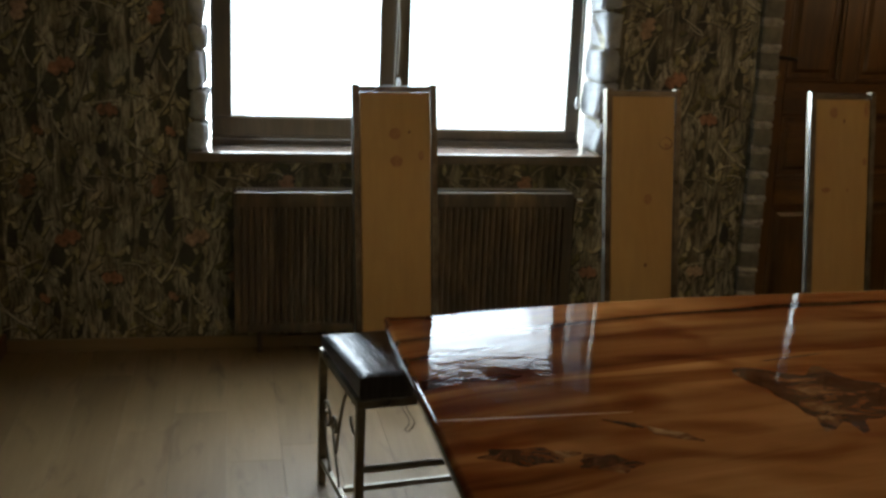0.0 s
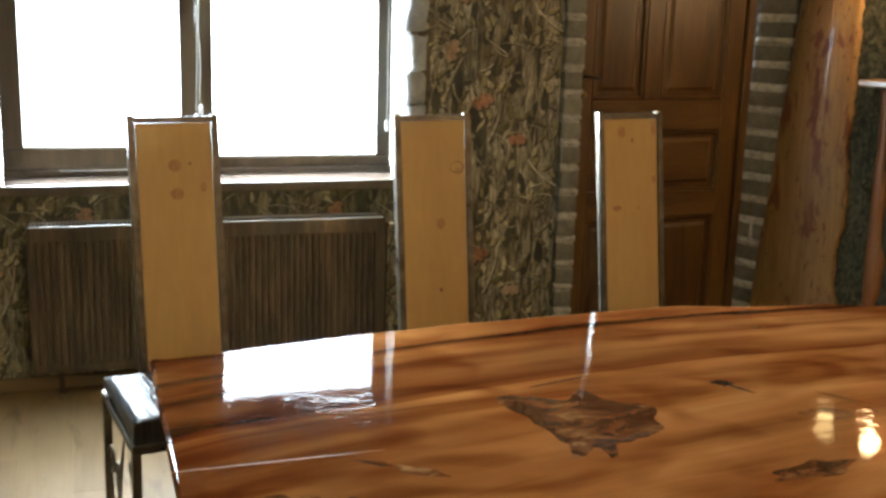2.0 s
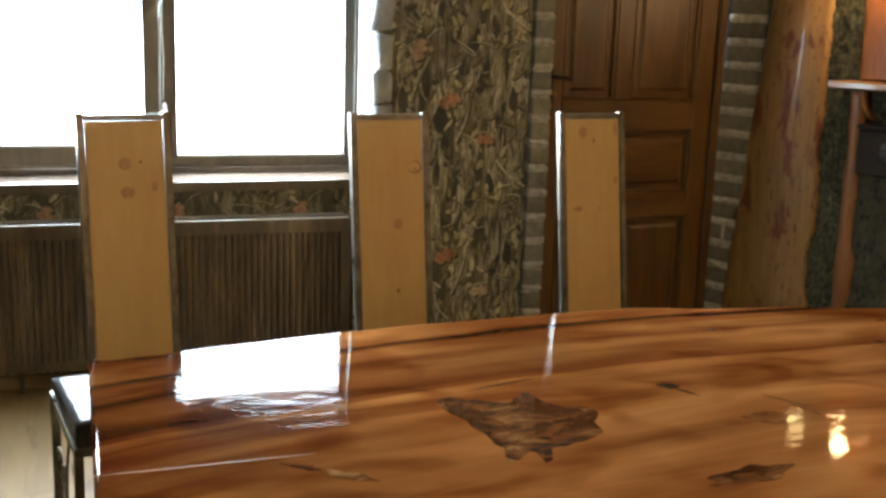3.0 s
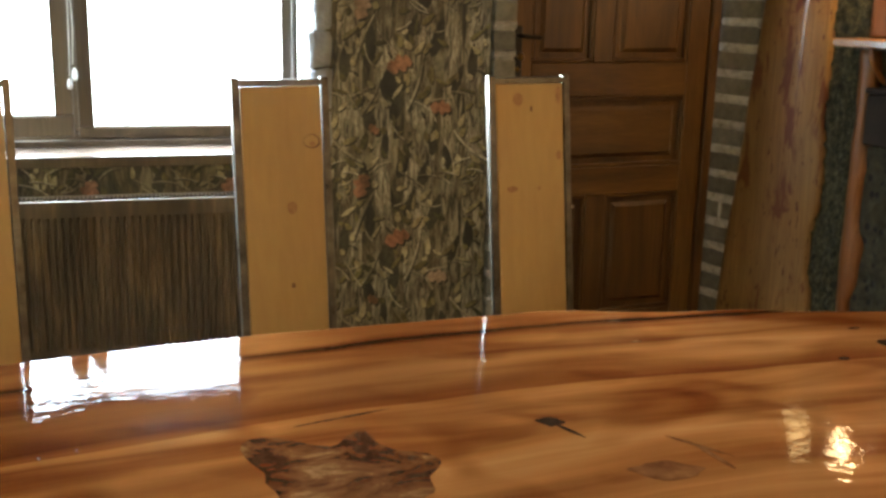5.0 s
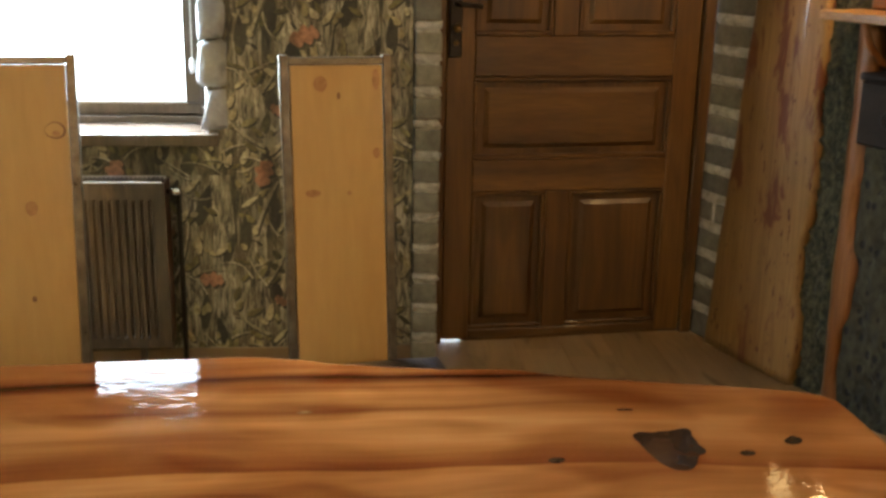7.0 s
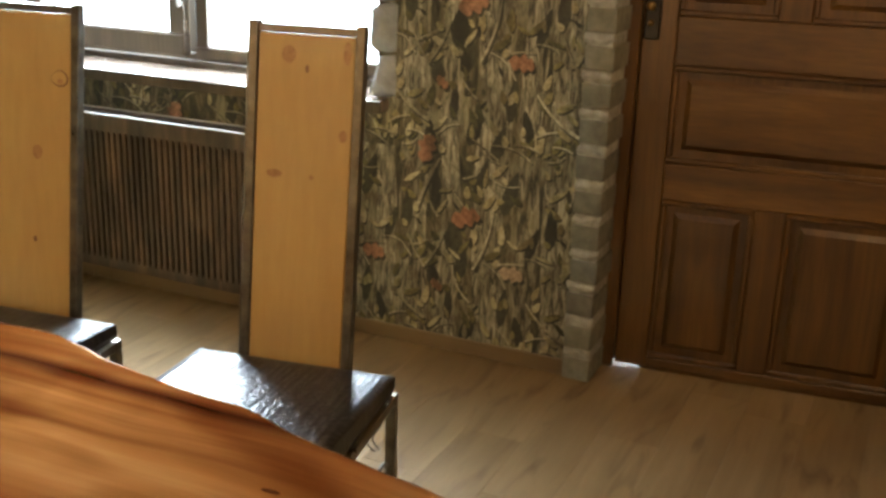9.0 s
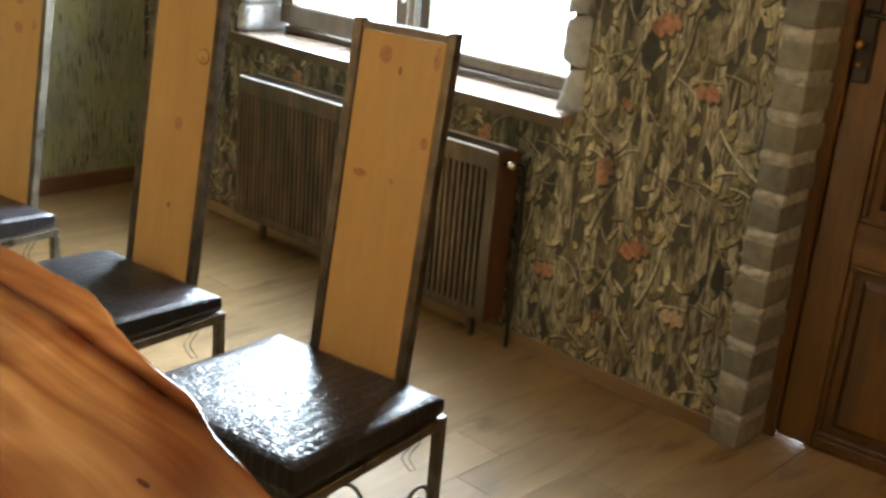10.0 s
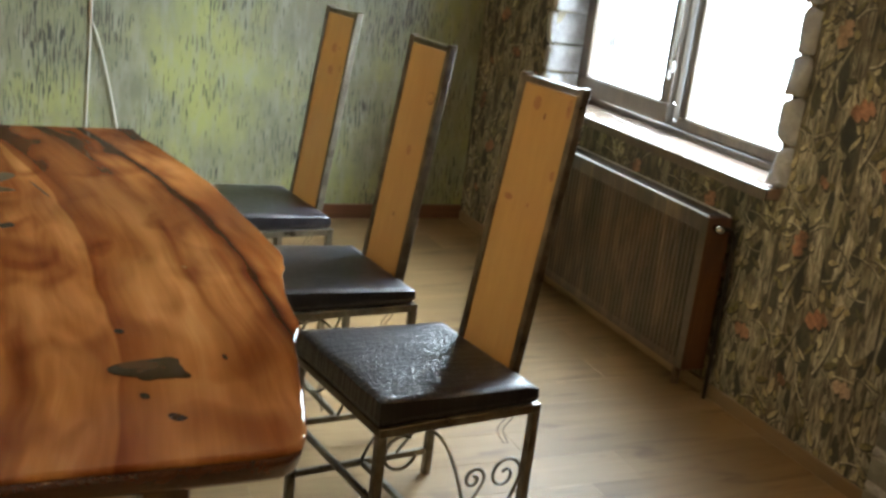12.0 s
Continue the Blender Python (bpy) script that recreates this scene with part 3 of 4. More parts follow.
def wallpaper():
    shapes = tile_print()
    verts, faces, inks = [], [], []
    x_start = 2.151 - 0.247 - 6 * TILE_W
    z_start = 1.238 - 0.503 - TILE_H
    for col in range(8):
        for row in range(-1, 4):
            for pts, layer, ink in shapes:
                ps = [(x_start + col * TILE_W + x, z_start + row * TILE_H + z) for x, z in pts]
                cx, cz = sum(p[0] for p in ps) / len(ps), sum(p[1] for p in ps) / len(ps)
                if not (ROOM_X0 + 0.01 < cx < DOOR_X0 - 0.11 and 0.05 < cz < 2.5):
                    continue
                ps = [(min(max(px, ROOM_X0 + 0.002), DOOR_X0 - 0.096), max(pz, 0.057)) for px, pz in ps]
                if max(p[0] for p in ps) > WIN_X0 - 0.04 and min(p[0] for p in ps) < WIN_X1 + 0.06 and max(p[1] for p in ps) > WIN_Z0 - 0.05:
                    if cx < WIN_X0 - 0.04:
                        ps = [(min(px, WIN_X0 - 0.04), pz) for px, pz in ps]
                    elif cx > WIN_X1 + 0.06:
                        ps = [(max(px, WIN_X1 + 0.06), pz) for px, pz in ps]
                    elif cz < WIN_Z0 - 0.05:
                        ps = [(px, min(pz, WIN_Z0 - 0.05)) for px, pz in ps]
                    else:
                        continue
                k = len(verts)
                y = WALL_Y - 0.001 - layer * 0.0012
                verts += [(px, y, pz) for px, pz in ps]
                faces.append(tuple(range(k, k + len(ps))))
                inks.append(ink)
    me = bpy.data.meshes.new("wallpaper_print")
    me.from_pydata(verts, [], faces)
    for m in (INK_LEAF, INK_DARK, INK_TWIG, INK_OAK, INK_BARK):
        me.materials.append(m.m)
    me.polygons.foreach_set("material_index", inks)
    ob = new("wallpaper_print", me)
    ob.parent = wall_north
    return tagged(ob, "printed leaves, twigs and orange oak leaves", "", "", "stuff")


wallpaper()


# ---- window ----
def window():
    w = thing("window_1", "brown wooden two-light window with bright panes", "window", kind="structure")
    y0, y1 = 5.0, 5.07
    xa, xb = WIN_X0 + 0.03, WIN_X1 - 0.03
    part("frame_rail", boxed(xa, xb, y0, y1, WIN_Z0 + 0.0, WIN_Z0 + 0.055, bevel=0.006), FRAME_WOOD, w)
    part("frame_rail", boxed(xa, xb, y0, y1, WIN_Z1 - 0.05, WIN_Z1, bevel=0.006), FRAME_WOOD, w)
    for x0, x1 in ((xa, xa + 0.05), (xb - 0.05, xb), (0.815, 0.905)):
        part("frame_stile", boxed(x0, x1, y0 + 0.004, y1 - 0.004, WIN_Z0 + 0.055, WIN_Z1 - 0.05, bevel=0.006), FRAME_WOOD, w)

    def sash(x0, x1, z0, z1, stile_l, stile_r, rail, dy):
        s = part("sash", boxed(x0, x1, y0 - dy, y0 + 0.045 - dy, z0, z0 + rail, bevel=0.008, seg=2), FRAME_WOOD, w)
        part("sash_rail", boxed(x0, x1, y0 - dy, y0 + 0.045 - dy, z1 - rail, z1, bevel=0.008, seg=2), FRAME_WOOD, s)
        part("sash_stile", boxed(x0, x0 + stile_l, y0 - dy + 0.002, y0 + 0.043 - dy, z0 + rail, z1 - rail, bevel=0.008, seg=2), FRAME_WOOD, s)
        part("sash_stile", boxed(x1 - stile_r, x1, y0 - dy + 0.002, y0 + 0.043 - dy, z0 + rail, z1 - rail, bevel=0.008, seg=2), FRAME_WOOD, s)
        part("pane", boxed(x0 + stile_l - 0.005, x1 - stile_r + 0.005, y0 - dy + 0.018, y0 - dy + 0.024, z0 + rail - 0.005, z1 - rail + 0.005), GLASS, s).visible_shadow = False
        part("glazing_bead", boxed(x0 + stile_l, x1 - stile_r, y0 - dy + 0.003, y0 - dy + 0.017, z0 + rail - 0.004, z0 + rail + 0.008, bevel=0.003), WHITE, s, "pale glazing bead")

    sash(xa + 0.012, 0.858, WIN_Z0 + 0.045, WIN_Z1 - 0.03, 0.083, 0.073, 0.085, 0.062)
    sash(0.872, xb - 0.012, WIN_Z0 + 0.028, WIN_Z1 - 0.03, 0.062, 0.062, 0.048, 0.010)
    # blind cord with two small pulls
    c = part("blind_cord", tube(bmesh.new(), [(0.870 + 0.003 * math.sin(i), 4.925, 1.80 - i * 0.0515) for i in range(12)], 0.0018, 6), CORD, w, "thin white blind cord")
    part("cord_pull", lathe(bmesh.new(), (0.872, 4.925, 1.185), [(0.003, 0.035), (0.009, 0.025), (0.011, 0.0), (0.007, -0.012), (0.002, -0.014)]), WHITE, c)
    part("cord_pull", lathe(bmesh.new(), (0.852, 4.923, 1.150), [(0.003, 0.03), (0.008, 0.022), (0.010, 0.0), (0.007, -0.011), (0.002, -0.013)]), WHITE, c)
    part("blind_cord", tube(bmesh.new(), [(0.868 - 0.0013 * i, 4.923, 1.80 - i * 0.051) for i in range(13)], 0.0015, 6), CORD, w)
    e = part("blind_cord", tube(bmesh.new(), [(1.730, 4.945, 1.80 - i * 0.0605) for i in range(12)], 0.0016, 6), CORD, w)
    part("cord_pull", lathe(bmesh.new(), (1.730, 4.945, 1.115), [(0.003, 0.035), (0.009, 0.025), (0.011, 0.0), (0.007, -0.02), (0.002, -0.024)]), WHITE, e)
    sill = solid("window_sill", boxed(WIN_X0 - 0.065, WIN_X1 + 0.045, 4.746, 4.998, WIN_Z0 - 0.044, WIN_Z0 - 0.001, bevel=0.006, seg=2), SILL_WOOD, "glossy brown wooden window sill above the radiator", "window sill")
    # front edge as a darker strip: its shade is put into the colour
    part("nosing", boxed(WIN_X0 - 0.066, WIN_X1 + 0.046, 4.732, 4.7455, WIN_Z0 - 0.046, WIN_Z0 - 0.002, bevel=0.005, seg=2), FRAME_WOOD, sill, "sill front edge in brown darkened as shade")
    part("frame_fillet", boxed(xa, xb, 4.974, 4.9975, WIN_Z0 - 0.0005, WIN_Z0 + 0.0265, bevel=0.003), FRAME_WOOD, w)


window()


def rough_block(bm, x0, x1, y0, y1, z0, z1, bevel, wob, seed):
    box(bm, x0, x1, y0, y1, z0, z1, bevel=bevel, seg=2)
    for v in bm.verts:
        v.co += wob * noise.noise_vector(v.co * 14.0 + Vector((seed * 3.1, seed, 0)))
    for f in bm.faces:
        f.smooth = True
    return bm


# painted stones down both sides of the window opening
stone_rng = random.Random(3)
for side in (0, 1):
    z, i = WIN_Z0 + 0.0, 0
    while z < WIN_Z1 + 0.12:
        h = stone_rng.uniform(0.10, 0.20)
        bulge = stone_rng.uniform(-0.014, 0.010)
        if side == 0:
            x0, x1 = WIN_X0 - 0.055, WIN_X0 + 0.022 + bulge
        else:
            x0, x1 = WIN_X1 - 0.022 - bulge, WIN_X1 + 0.075
        bm = rough_block(bmesh.new(), x0, x1, 4.778, 4.998, z + 0.001, min(z + h - 0.003, WIN_Z1 + 0.2), 0.026, 0.026, i + 20 * side)
        part("stone", bm, STONE, wall_north)
        z, i = z + h, i + 1


# ---- door ----
def door():
    turn = 5.5
    d = thing("door_1", "dark stained wooden panel door, closed", "door", (2.634, 4.955, 0), turn, kind="structure")
    W, H = 1.125, 2.06
    # frame
    for x0, x1 in ((0.0, 0.045), (W - 0.05, W)):
        part("door_frame", boxed(x0, x1, -0.02, 0.09, 0.0, H + 0.05, bevel=0.006), DOOR_WOOD, d)
    part("door_frame", boxed(0.045, W - 0.05, -0.02, 0.09, H, H + 0.05, bevel=0.006), DOOR_RAIL, d)
    x0, x1 = 0.048, W - 0.053
    leaf = part("door_leaf", boxed(x0, x1, 0.022, 0.048, 0.012, H - 0.003), DOOR_WOOD, d)
    part("door_stop", boxed(0.02, W - 0.02, 0.050, 0.062, 0.013, H + 0.01), DOOR_WOOD, d)
    stiles = ((x0, x0 + 0.112), (x1 - 0.105, x1))
    for a, b in stiles:
        part("stile", boxed(a, b, 0.0, 0.022, 0.012, H - 0.004, bevel=0.004), DOOR_WOOD, leaf)
    ax, bx = x0 + 0.112, x1 - 0.105
    for z0, z1 in ((0.012, 0.048), (0.628, 0.757), (1.083, 1.240), (1.95, H - 0.004)):
        part("rail", boxed(ax, bx, 0.001, 0.022, z0, z1, bevel=0.004), DOOR_RAIL, leaf)
    mid = (ax + bx) / 2 - 0.045
    part("muntin", boxed(mid - 0.05, mid + 0.05, 0.002, 0.022, 0.048, 0.628, bevel=0.004), DOOR_WOOD, leaf)
    part("muntin", boxed(mid - 0.05, mid + 0.05, 0.002, 0.022, 1.240, 1.95, bevel=0.004), DOOR_WOOD, leaf)

    def panel(a, b, z0, z1, mat):
        bm = bmesh.new()
        g = 0.012
        # moulding round the field, then the raised field
        for q in ((a, b, z0, z0 + g * 1.6), (a, b, z1 - g * 1.6, z1)):
            box(bm, q[0], q[1], 0.004, 0.022, q[2], q[3], bevel=0.005)
        for q in ((a, a + g * 1.6), (b - g * 1.6, b)):
            box(bm, q[0], q[1], 0.005, 0.022, z0 + g * 1.6, z1 - g * 1.6, bevel=0.005)
        part("moulding", bm, mat, leaf)
        bm = boxed(a + 0.045, b - 0.045, 0.008, 0.022, z0 + 0.045, z1 - 0.045)
        for v in bm.verts:
            if v.co.y < 0.015:
                v.co.x += 0.018 * (1 if v.co.x < (a + b) / 2 else -1)
                v.co.z += 0.018 * (1 if v.co.z < (z0 + z1) / 2 else -1)
        part("panel", bm, mat, leaf)

    panel(ax, mid - 0.05, 0.048, 0.628, DOOR_WOOD)
    panel(mid + 0.05, bx, 0.048, 0.628, DOOR_WOOD)
    panel(ax, bx, 0.757, 1.083, DOOR_RAIL)
    panel(ax, mid - 0.05, 1.240, 1.95, DOOR_WOOD)
    panel(mid + 0.05, bx, 1.240, 1.95, DOOR_WOOD)
    part("threshold", boxed(0.135, W - 0.05, 0.01, 0.06, 0.0, 0.0115, bevel=0.003), DOOR_RAIL, d)
    # lock case, brass handle and key
    lock = part("lock_plate", boxed(0.055, 0.105, -0.016, 0.0, 1.16, 1.40, bevel=0.005), IRON, leaf, "dark iron lock plate")
    part("door_handle", tube(bmesh.new(), [(0.08, -0.016, 1.36), (0.08, -0.055, 1.36), (0.085, -0.066, 1.36), (0.11, -0.068, 1.358), (0.17, -0.066, 1.352)], 0.009, 8), IRON, lock, "dark iron lever handle")
    part("key", lathe(bmesh.new(), (0.078, -0.06, 1.272), [(0.003, -0.012), (0.012, -0.008), (0.016, 0.0), (0.012, 0.008), (0.004, 0.014), (0.004, 0.044)], "y", 14), BRASS, lock, "small brass knob")
    part("key", lathe(bmesh.new(), (0.078, -0.03, 1.215), [(0.003, -0.01), (0.009, -0.006), (0.010, 0.004), (0.004, 0.010), (0.004, 0.014)], "y", 12), BRASS, lock)


door()
# light gap in front of the yard: bright ground strip outside under the door
tagged(new("backdrop", mesh_of("backdrop", boxed(2.62, 2.76, 5.32, 5.34, -0.01, 0.06), glow("daylight_behind_door", (0.9, 0.95, 1.0), 2.5))), "daylight outside behind the door", "sky", "", "structure")


# ---- brick strips beside the door ----
def brick_strip(parent, x0, x1, y0, y1, m, z_top, seed, lean=0.0, rad=0.0175, joint_at=(), proud=0.003, mortar=MORTAR, first=0.0, sides=True):
    r = random.Random(seed)
    meshes = [mesh_of("brick", rough_block(bmesh.new(), x0, x1, y0, y1, 0.0, 0.078, 0.006, 0.004, k + seed), BRICK) for k in range(5)]
    z, i = 0.0, 0
    mort = bmesh.new()
    while z < z_top:
        ob = new("brick", meshes[r.randrange(5)])
        ob.parent = parent
        tall = first if i == 0 else 0.0
        ob.matrix_world = m @ Matrix.Translation((lean * z + r.uniform(-0.003, 0.003), r.uniform(-0.003, 0.003), z)) @ Matrix.Diagonal((1, 1, 1 + tall / 0.078, 1))
        z += tall
        n = 9
        zc = z + 0.0985
        amp = r.uniform(0.4, 1.0)
        pts = []
        for k in range(n):
            u = k / (n - 1)
            pts.append(Vector((lean * zc + x0 - 0.001 + u * (x1 - x0 + 0.002), y0 + rad - proud, zc + 0.007 * amp * math.sin(u * 6 + seed + i) + r.uniform(-0.003, 0.003))))
        tube(mort, pts, lambda u: rad + 0.0025 * math.sin(9 * u + i), 8)
        side = [] if not sides else [Vector((lean * zc + x1 - rad - 0.001, y0 + 0.008 + (y1 - y0 - 0.01) * k / 4, zc + r.uniform(-0.003, 0.003))) for k in range(5)]
        if side:
            tube(mort, side, rad, 8)
        if i in joint_at:
            tube(mort, [Vector((lean * z + (x0 + x1) / 2 + 0.01, y0 + 0.007, z - 0.01 + 0.022 * k)) for k in range(6)], 0.012, 8)
        z += 0.119
        i += 1
    core = boxed(x0 + 0.007, x1 - 0.007, y0 + 0.007, y1 - 0.002, 0.0, z_top + 0.1)
    for v in core.verts:
        v.co.x += lean * v.co.z
    part("joint_bed", core, mortar, parent, "recessed grey joint bed")
    part("mortar", mort, mortar, parent, "pale rough mortar joints")


brick_strip(wall_north, DOOR_X0 - 0.093, DOOR_X0 + 0.004, 4.766, 4.952, Matrix.Identity(4), DOOR_H, 5, rad=0.016, proud=0.0005, mortar=MORTAR_SHADED, sides=False)
brick_strip(wall_slant, -0.150, 0.075, -0.018, 0.10, SLANT, DOOR_H, 11, lean=0.045, rad=0.029, proud=0.002, joint_at=(4,), first=0.023)


# ---- slabs, bark and shelf on the slanting wall ----
def wavy_board(name, label, category, s0, s1, z0, z1, thick, mat, amp, seed, lean=0.0, lean_far=0.0):
    """An upright board with live edges, against the slanting wall."""
    bm = bmesh.new()
    n = 60
    rows = []
    for i in range(n + 1):
        u = i / n
        z = z0 + u * (z1 - z0)
        ea = amp * (noise.noise(Vector((seed, z * 3.2, 0))) + 0.5 * noise.noise(Vector((seed, z * 9.0, 4)))) * 0.35
        eb = amp * (noise.noise(Vector((seed + 9, z * 3.2, 0))) + 0.6 * noise.noise(Vector((seed + 9, z * 10.0, 4))))
        a, b = s0 + ea + lean * z, s1 + eb + lean_far * z
        rows.append([bm.verts.new(p) for p in ((a, 0.0, z), (a + 0.006, -thick * 0.8, z), (a + 0.022, -thick, z), ((a + b) / 2, -thick - 0.004, z), (b - 0.02, -thick, z), (b - 0.004, -thick * 0.7, z), (b, 0.0, z))])
    for p, q in zip(rows, rows[1:]):
        for k in range(6):
            bm.faces.new((p[k], p[k + 1], q[k + 1], q[k])).smooth = True
        bm.faces.new((p[6], p[0], q[0], q[6]))
    bm.faces.new(rows[0][::-1])
    bm.faces.new(rows[-1])
    ob = tagged(new(name, mesh_of(name, bm, mat)), label, category)
    return slanted(ob)


wavy_board("wood_slab", "pale live-edge wooden slab with reddish bark flecks on wall", "wood slab", 0.020, 0.545, 0.0, 2.3, 0.045, SLAB_WOOD, 0.028, 2.0, 0.095, -0.004)
wavy_board("branch_plank", "narrow wavy orange-brown branch plank on mossy wall", "plank", 0.695, 0.780, 0.0, 1.345, 0.05, BRANCH_WOOD, 0.030, 7.0, -0.012, -0.012)
wavy_board("branch_plank", "glowing orange live-edge plank above the shelf", "plank", 0.70, 1.10, 1.40, 2.2, 0.035, BRANCH_WOOD, 0.03, 13.0)


def moss_cushion():
    """Rough bark crust between the boards."""
    bm = bmesh.new()
    nx, nz = 16, 150
    grid = []
    for j in range(nz + 1):
        row = []
        for i in range(nx + 1):
            x, z = 0.52 + 0.19 * i / nx, 0.0 + 2.3 * j / nz
            d = 0.016 + 0.020 * noise.noise(Vector((x * 30, z * 24, 1))) + 0.012 * noise.noise(Vector((x * 90, z * 70, 5)))
            row.append(bm.verts.new((x, -max(d, 0.002), z)))
        grid.append(row)
    for a, b in zip(grid, grid[1:]):
        for i in range(nx):
            bm.faces.new((a[i], a[i + 1], b[i + 1], b[i])).smooth = True
    ob = part("moss_crust", bm, MOSS, wall_slant, "rough dark green mossy bark")
    return tagged(ob, "", "", "", "stuff")


moss_cushion()


def stone_panel():
    bm = bmesh.new()
    nx, nz = 34, 50
    grid = []
    pits = [(random.Random(21 + k).uniform(0.80, 1.35), random.Random(77 + k).uniform(0.03, 0.93), random.Random(5 + k).uniform(0.010, 0.018)) for k in range(90)]
    for j in range(nz + 1):
        row = []
        for i in range(nx + 1):
            x, z = 0.765 + 0.60 * i / nx, 0.95 * j / nz
            d = 0.035 + 0.014 * noise.noise(Vector((x * 12, z * 10, 2)))
            for px, pz, pr in pits:
                q = (x - px) ** 2 + (z - pz) ** 2
                if q < pr * pr * 2:
                    d -= 0.022 * math.exp(-q / pr / pr)
            row.append(bm.verts.new((x, -max(d, 0.003), z)))
        grid.append(row)
    for a, b in zip(grid, grid[1:]):
        for i in range(nx):
            bm.faces.new((a[i], a[i + 1], b[i + 1], b[i])).smooth = True
    part("pitted_stone", bm, PITTED, wall_slant, "pitted dark grey-green stone facing")


stone_panel()

chest = thing("wall_chest", "blackened wooden box with iron ring below the shelf", "chest")
slanted(chest)
part("body", boxed(0.775, 1.25, -0.10, -0.001, 0.965, 1.175, bevel=0.008), CHEST_WOOD, chest)
part("lid", boxed(0.770, 1.255, -0.108, -0.001, 1.176, 1.20, bevel=0.006), CHEST_WOOD, chest)
ring = part("ring_plate", boxed(0.90, 0.94, -0.106, -0.0995, 1.06, 1.12, bevel=0.002), IRON, chest, "black iron plate")
part("ring", tube(bmesh.new(), [(0.92 + 0.028 * math.sin(a * math.pi / 8), -0.112, 1.062 + 0.028 * math.cos(a * math.pi / 8)) for a in range(17)], 0.004, 6), IRON, ring, "black iron ring")
shelf = thing("wall_shelf", "honey-coloured wooden shelf board with bracket on the slanting wall", "shelf")
slanted(shelf)
part("board", boxed(0.655, 1.45, -0.20, -0.001, 1.362, 1.394, bevel=0.005), SHELF_WOOD, shelf)
for s in (0.80, 1.32):
    bm = bmesh.new()
    tube(bm, [(s, -0.012, 1.215), (s, -0.05, 1.235), (s, -0.11, 1.29), (s, -0.14, 1.360)], 0.013, 8)
    part("bracket", bm, BRANCH_WOOD, shelf, "curved branch bracket")

sconce = thing("wall_lamp", "iron wall lamp with glowing warm bulb above the shelf", "lamp")
slanted(sconce)
part("backplate", lathe(bmesh.new(), (0.90, -0.037, 1.81), [(0.02, -0.012), (0.045, -0.008), (0.05, 0.0), (0.05, 0.003)], "y"), IRON, sconce)
part("arm", tube(bmesh.new(), [(0.90, -0.045, 1.81), (0.90, -0.09, 1.78), (0.89, -0.13, 1.78), (0.885, -0.15, 1.805)], 0.007, 8), IRON, sconce)
part("bulb", lathe(bmesh.new(), (0.885, -0.15, 1.812), [(0.012, 0.0), (0.016, 0.02), (0.038, 0.045), (0.046, 0.070), (0.036, 0.100), (0.010, 0.118)]), glow("warm_bulb_glow", (1.0, 0.64, 0.30), 110.0), sconce, "glowing warm bulb").visible_shadow = False

small = thing("wall_lamp", "small iron wall lamp with frosted warm glass beside the slab", "lamp")
slanted(small)
part("backplate", lathe(bmesh.new(), (0.61, -0.05, 1.83), [(0.015, -0.010), (0.030, -0.006), (0.034, 0.0), (0.034, 0.012)], "y"), IRON, small)
part("arm", tube(bmesh.new(), [(0.61, -0.055, 1.83), (0.61, -0.085, 1.815), (0.61, -0.105, 1.825)], 0.006, 8), IRON, small)
part("glass", lathe(bmesh.new(), (0.61, -0.107, 1.827), [(0.012, 0.0), (0.034, 0.006), (0.040, 0.03), (0.040, 0.095), (0.034, 0.115), (0.010, 0.120)]), glow("frosted_glass_glow", (1.0, 0.68, 0.28), 13.0), small, "glowing frosted glass").visible_shadow = False

# globes for the added fill lamps, hung out of view
for x, y in ((1.2, -0.9), (3.9, 0.3)):
    cl = thing("fill_lamp", "added unseen globe lamp, warm fill light", "lamp", (x, y, 2.62), group="ceiling lamps")
    part("canopy", lathe(bmesh.new(), (0, 0, 0), [(0.07, -0.03), (0.08, -0.02), (0.08, 0.0)]), IRON, cl)
    part("stem", tube(bmesh.new(), [(0, 0, -0.03), (0, 0, -0.13)], 0.008, 8), IRON, cl)
    part("globe", lathe(bmesh.new(), (0, 0, -0.13), [(0.03, 0.0), (0.04, -0.01), (0.10, -0.08), (0.12, -0.19), (0.09, -0.28), (0.02, -0.315)]), glow("warm_globe_glow", (1.0, 0.72, 0.42), 3.0), cl, "warm glowing globe of the added fill lamp").visible_shadow = False


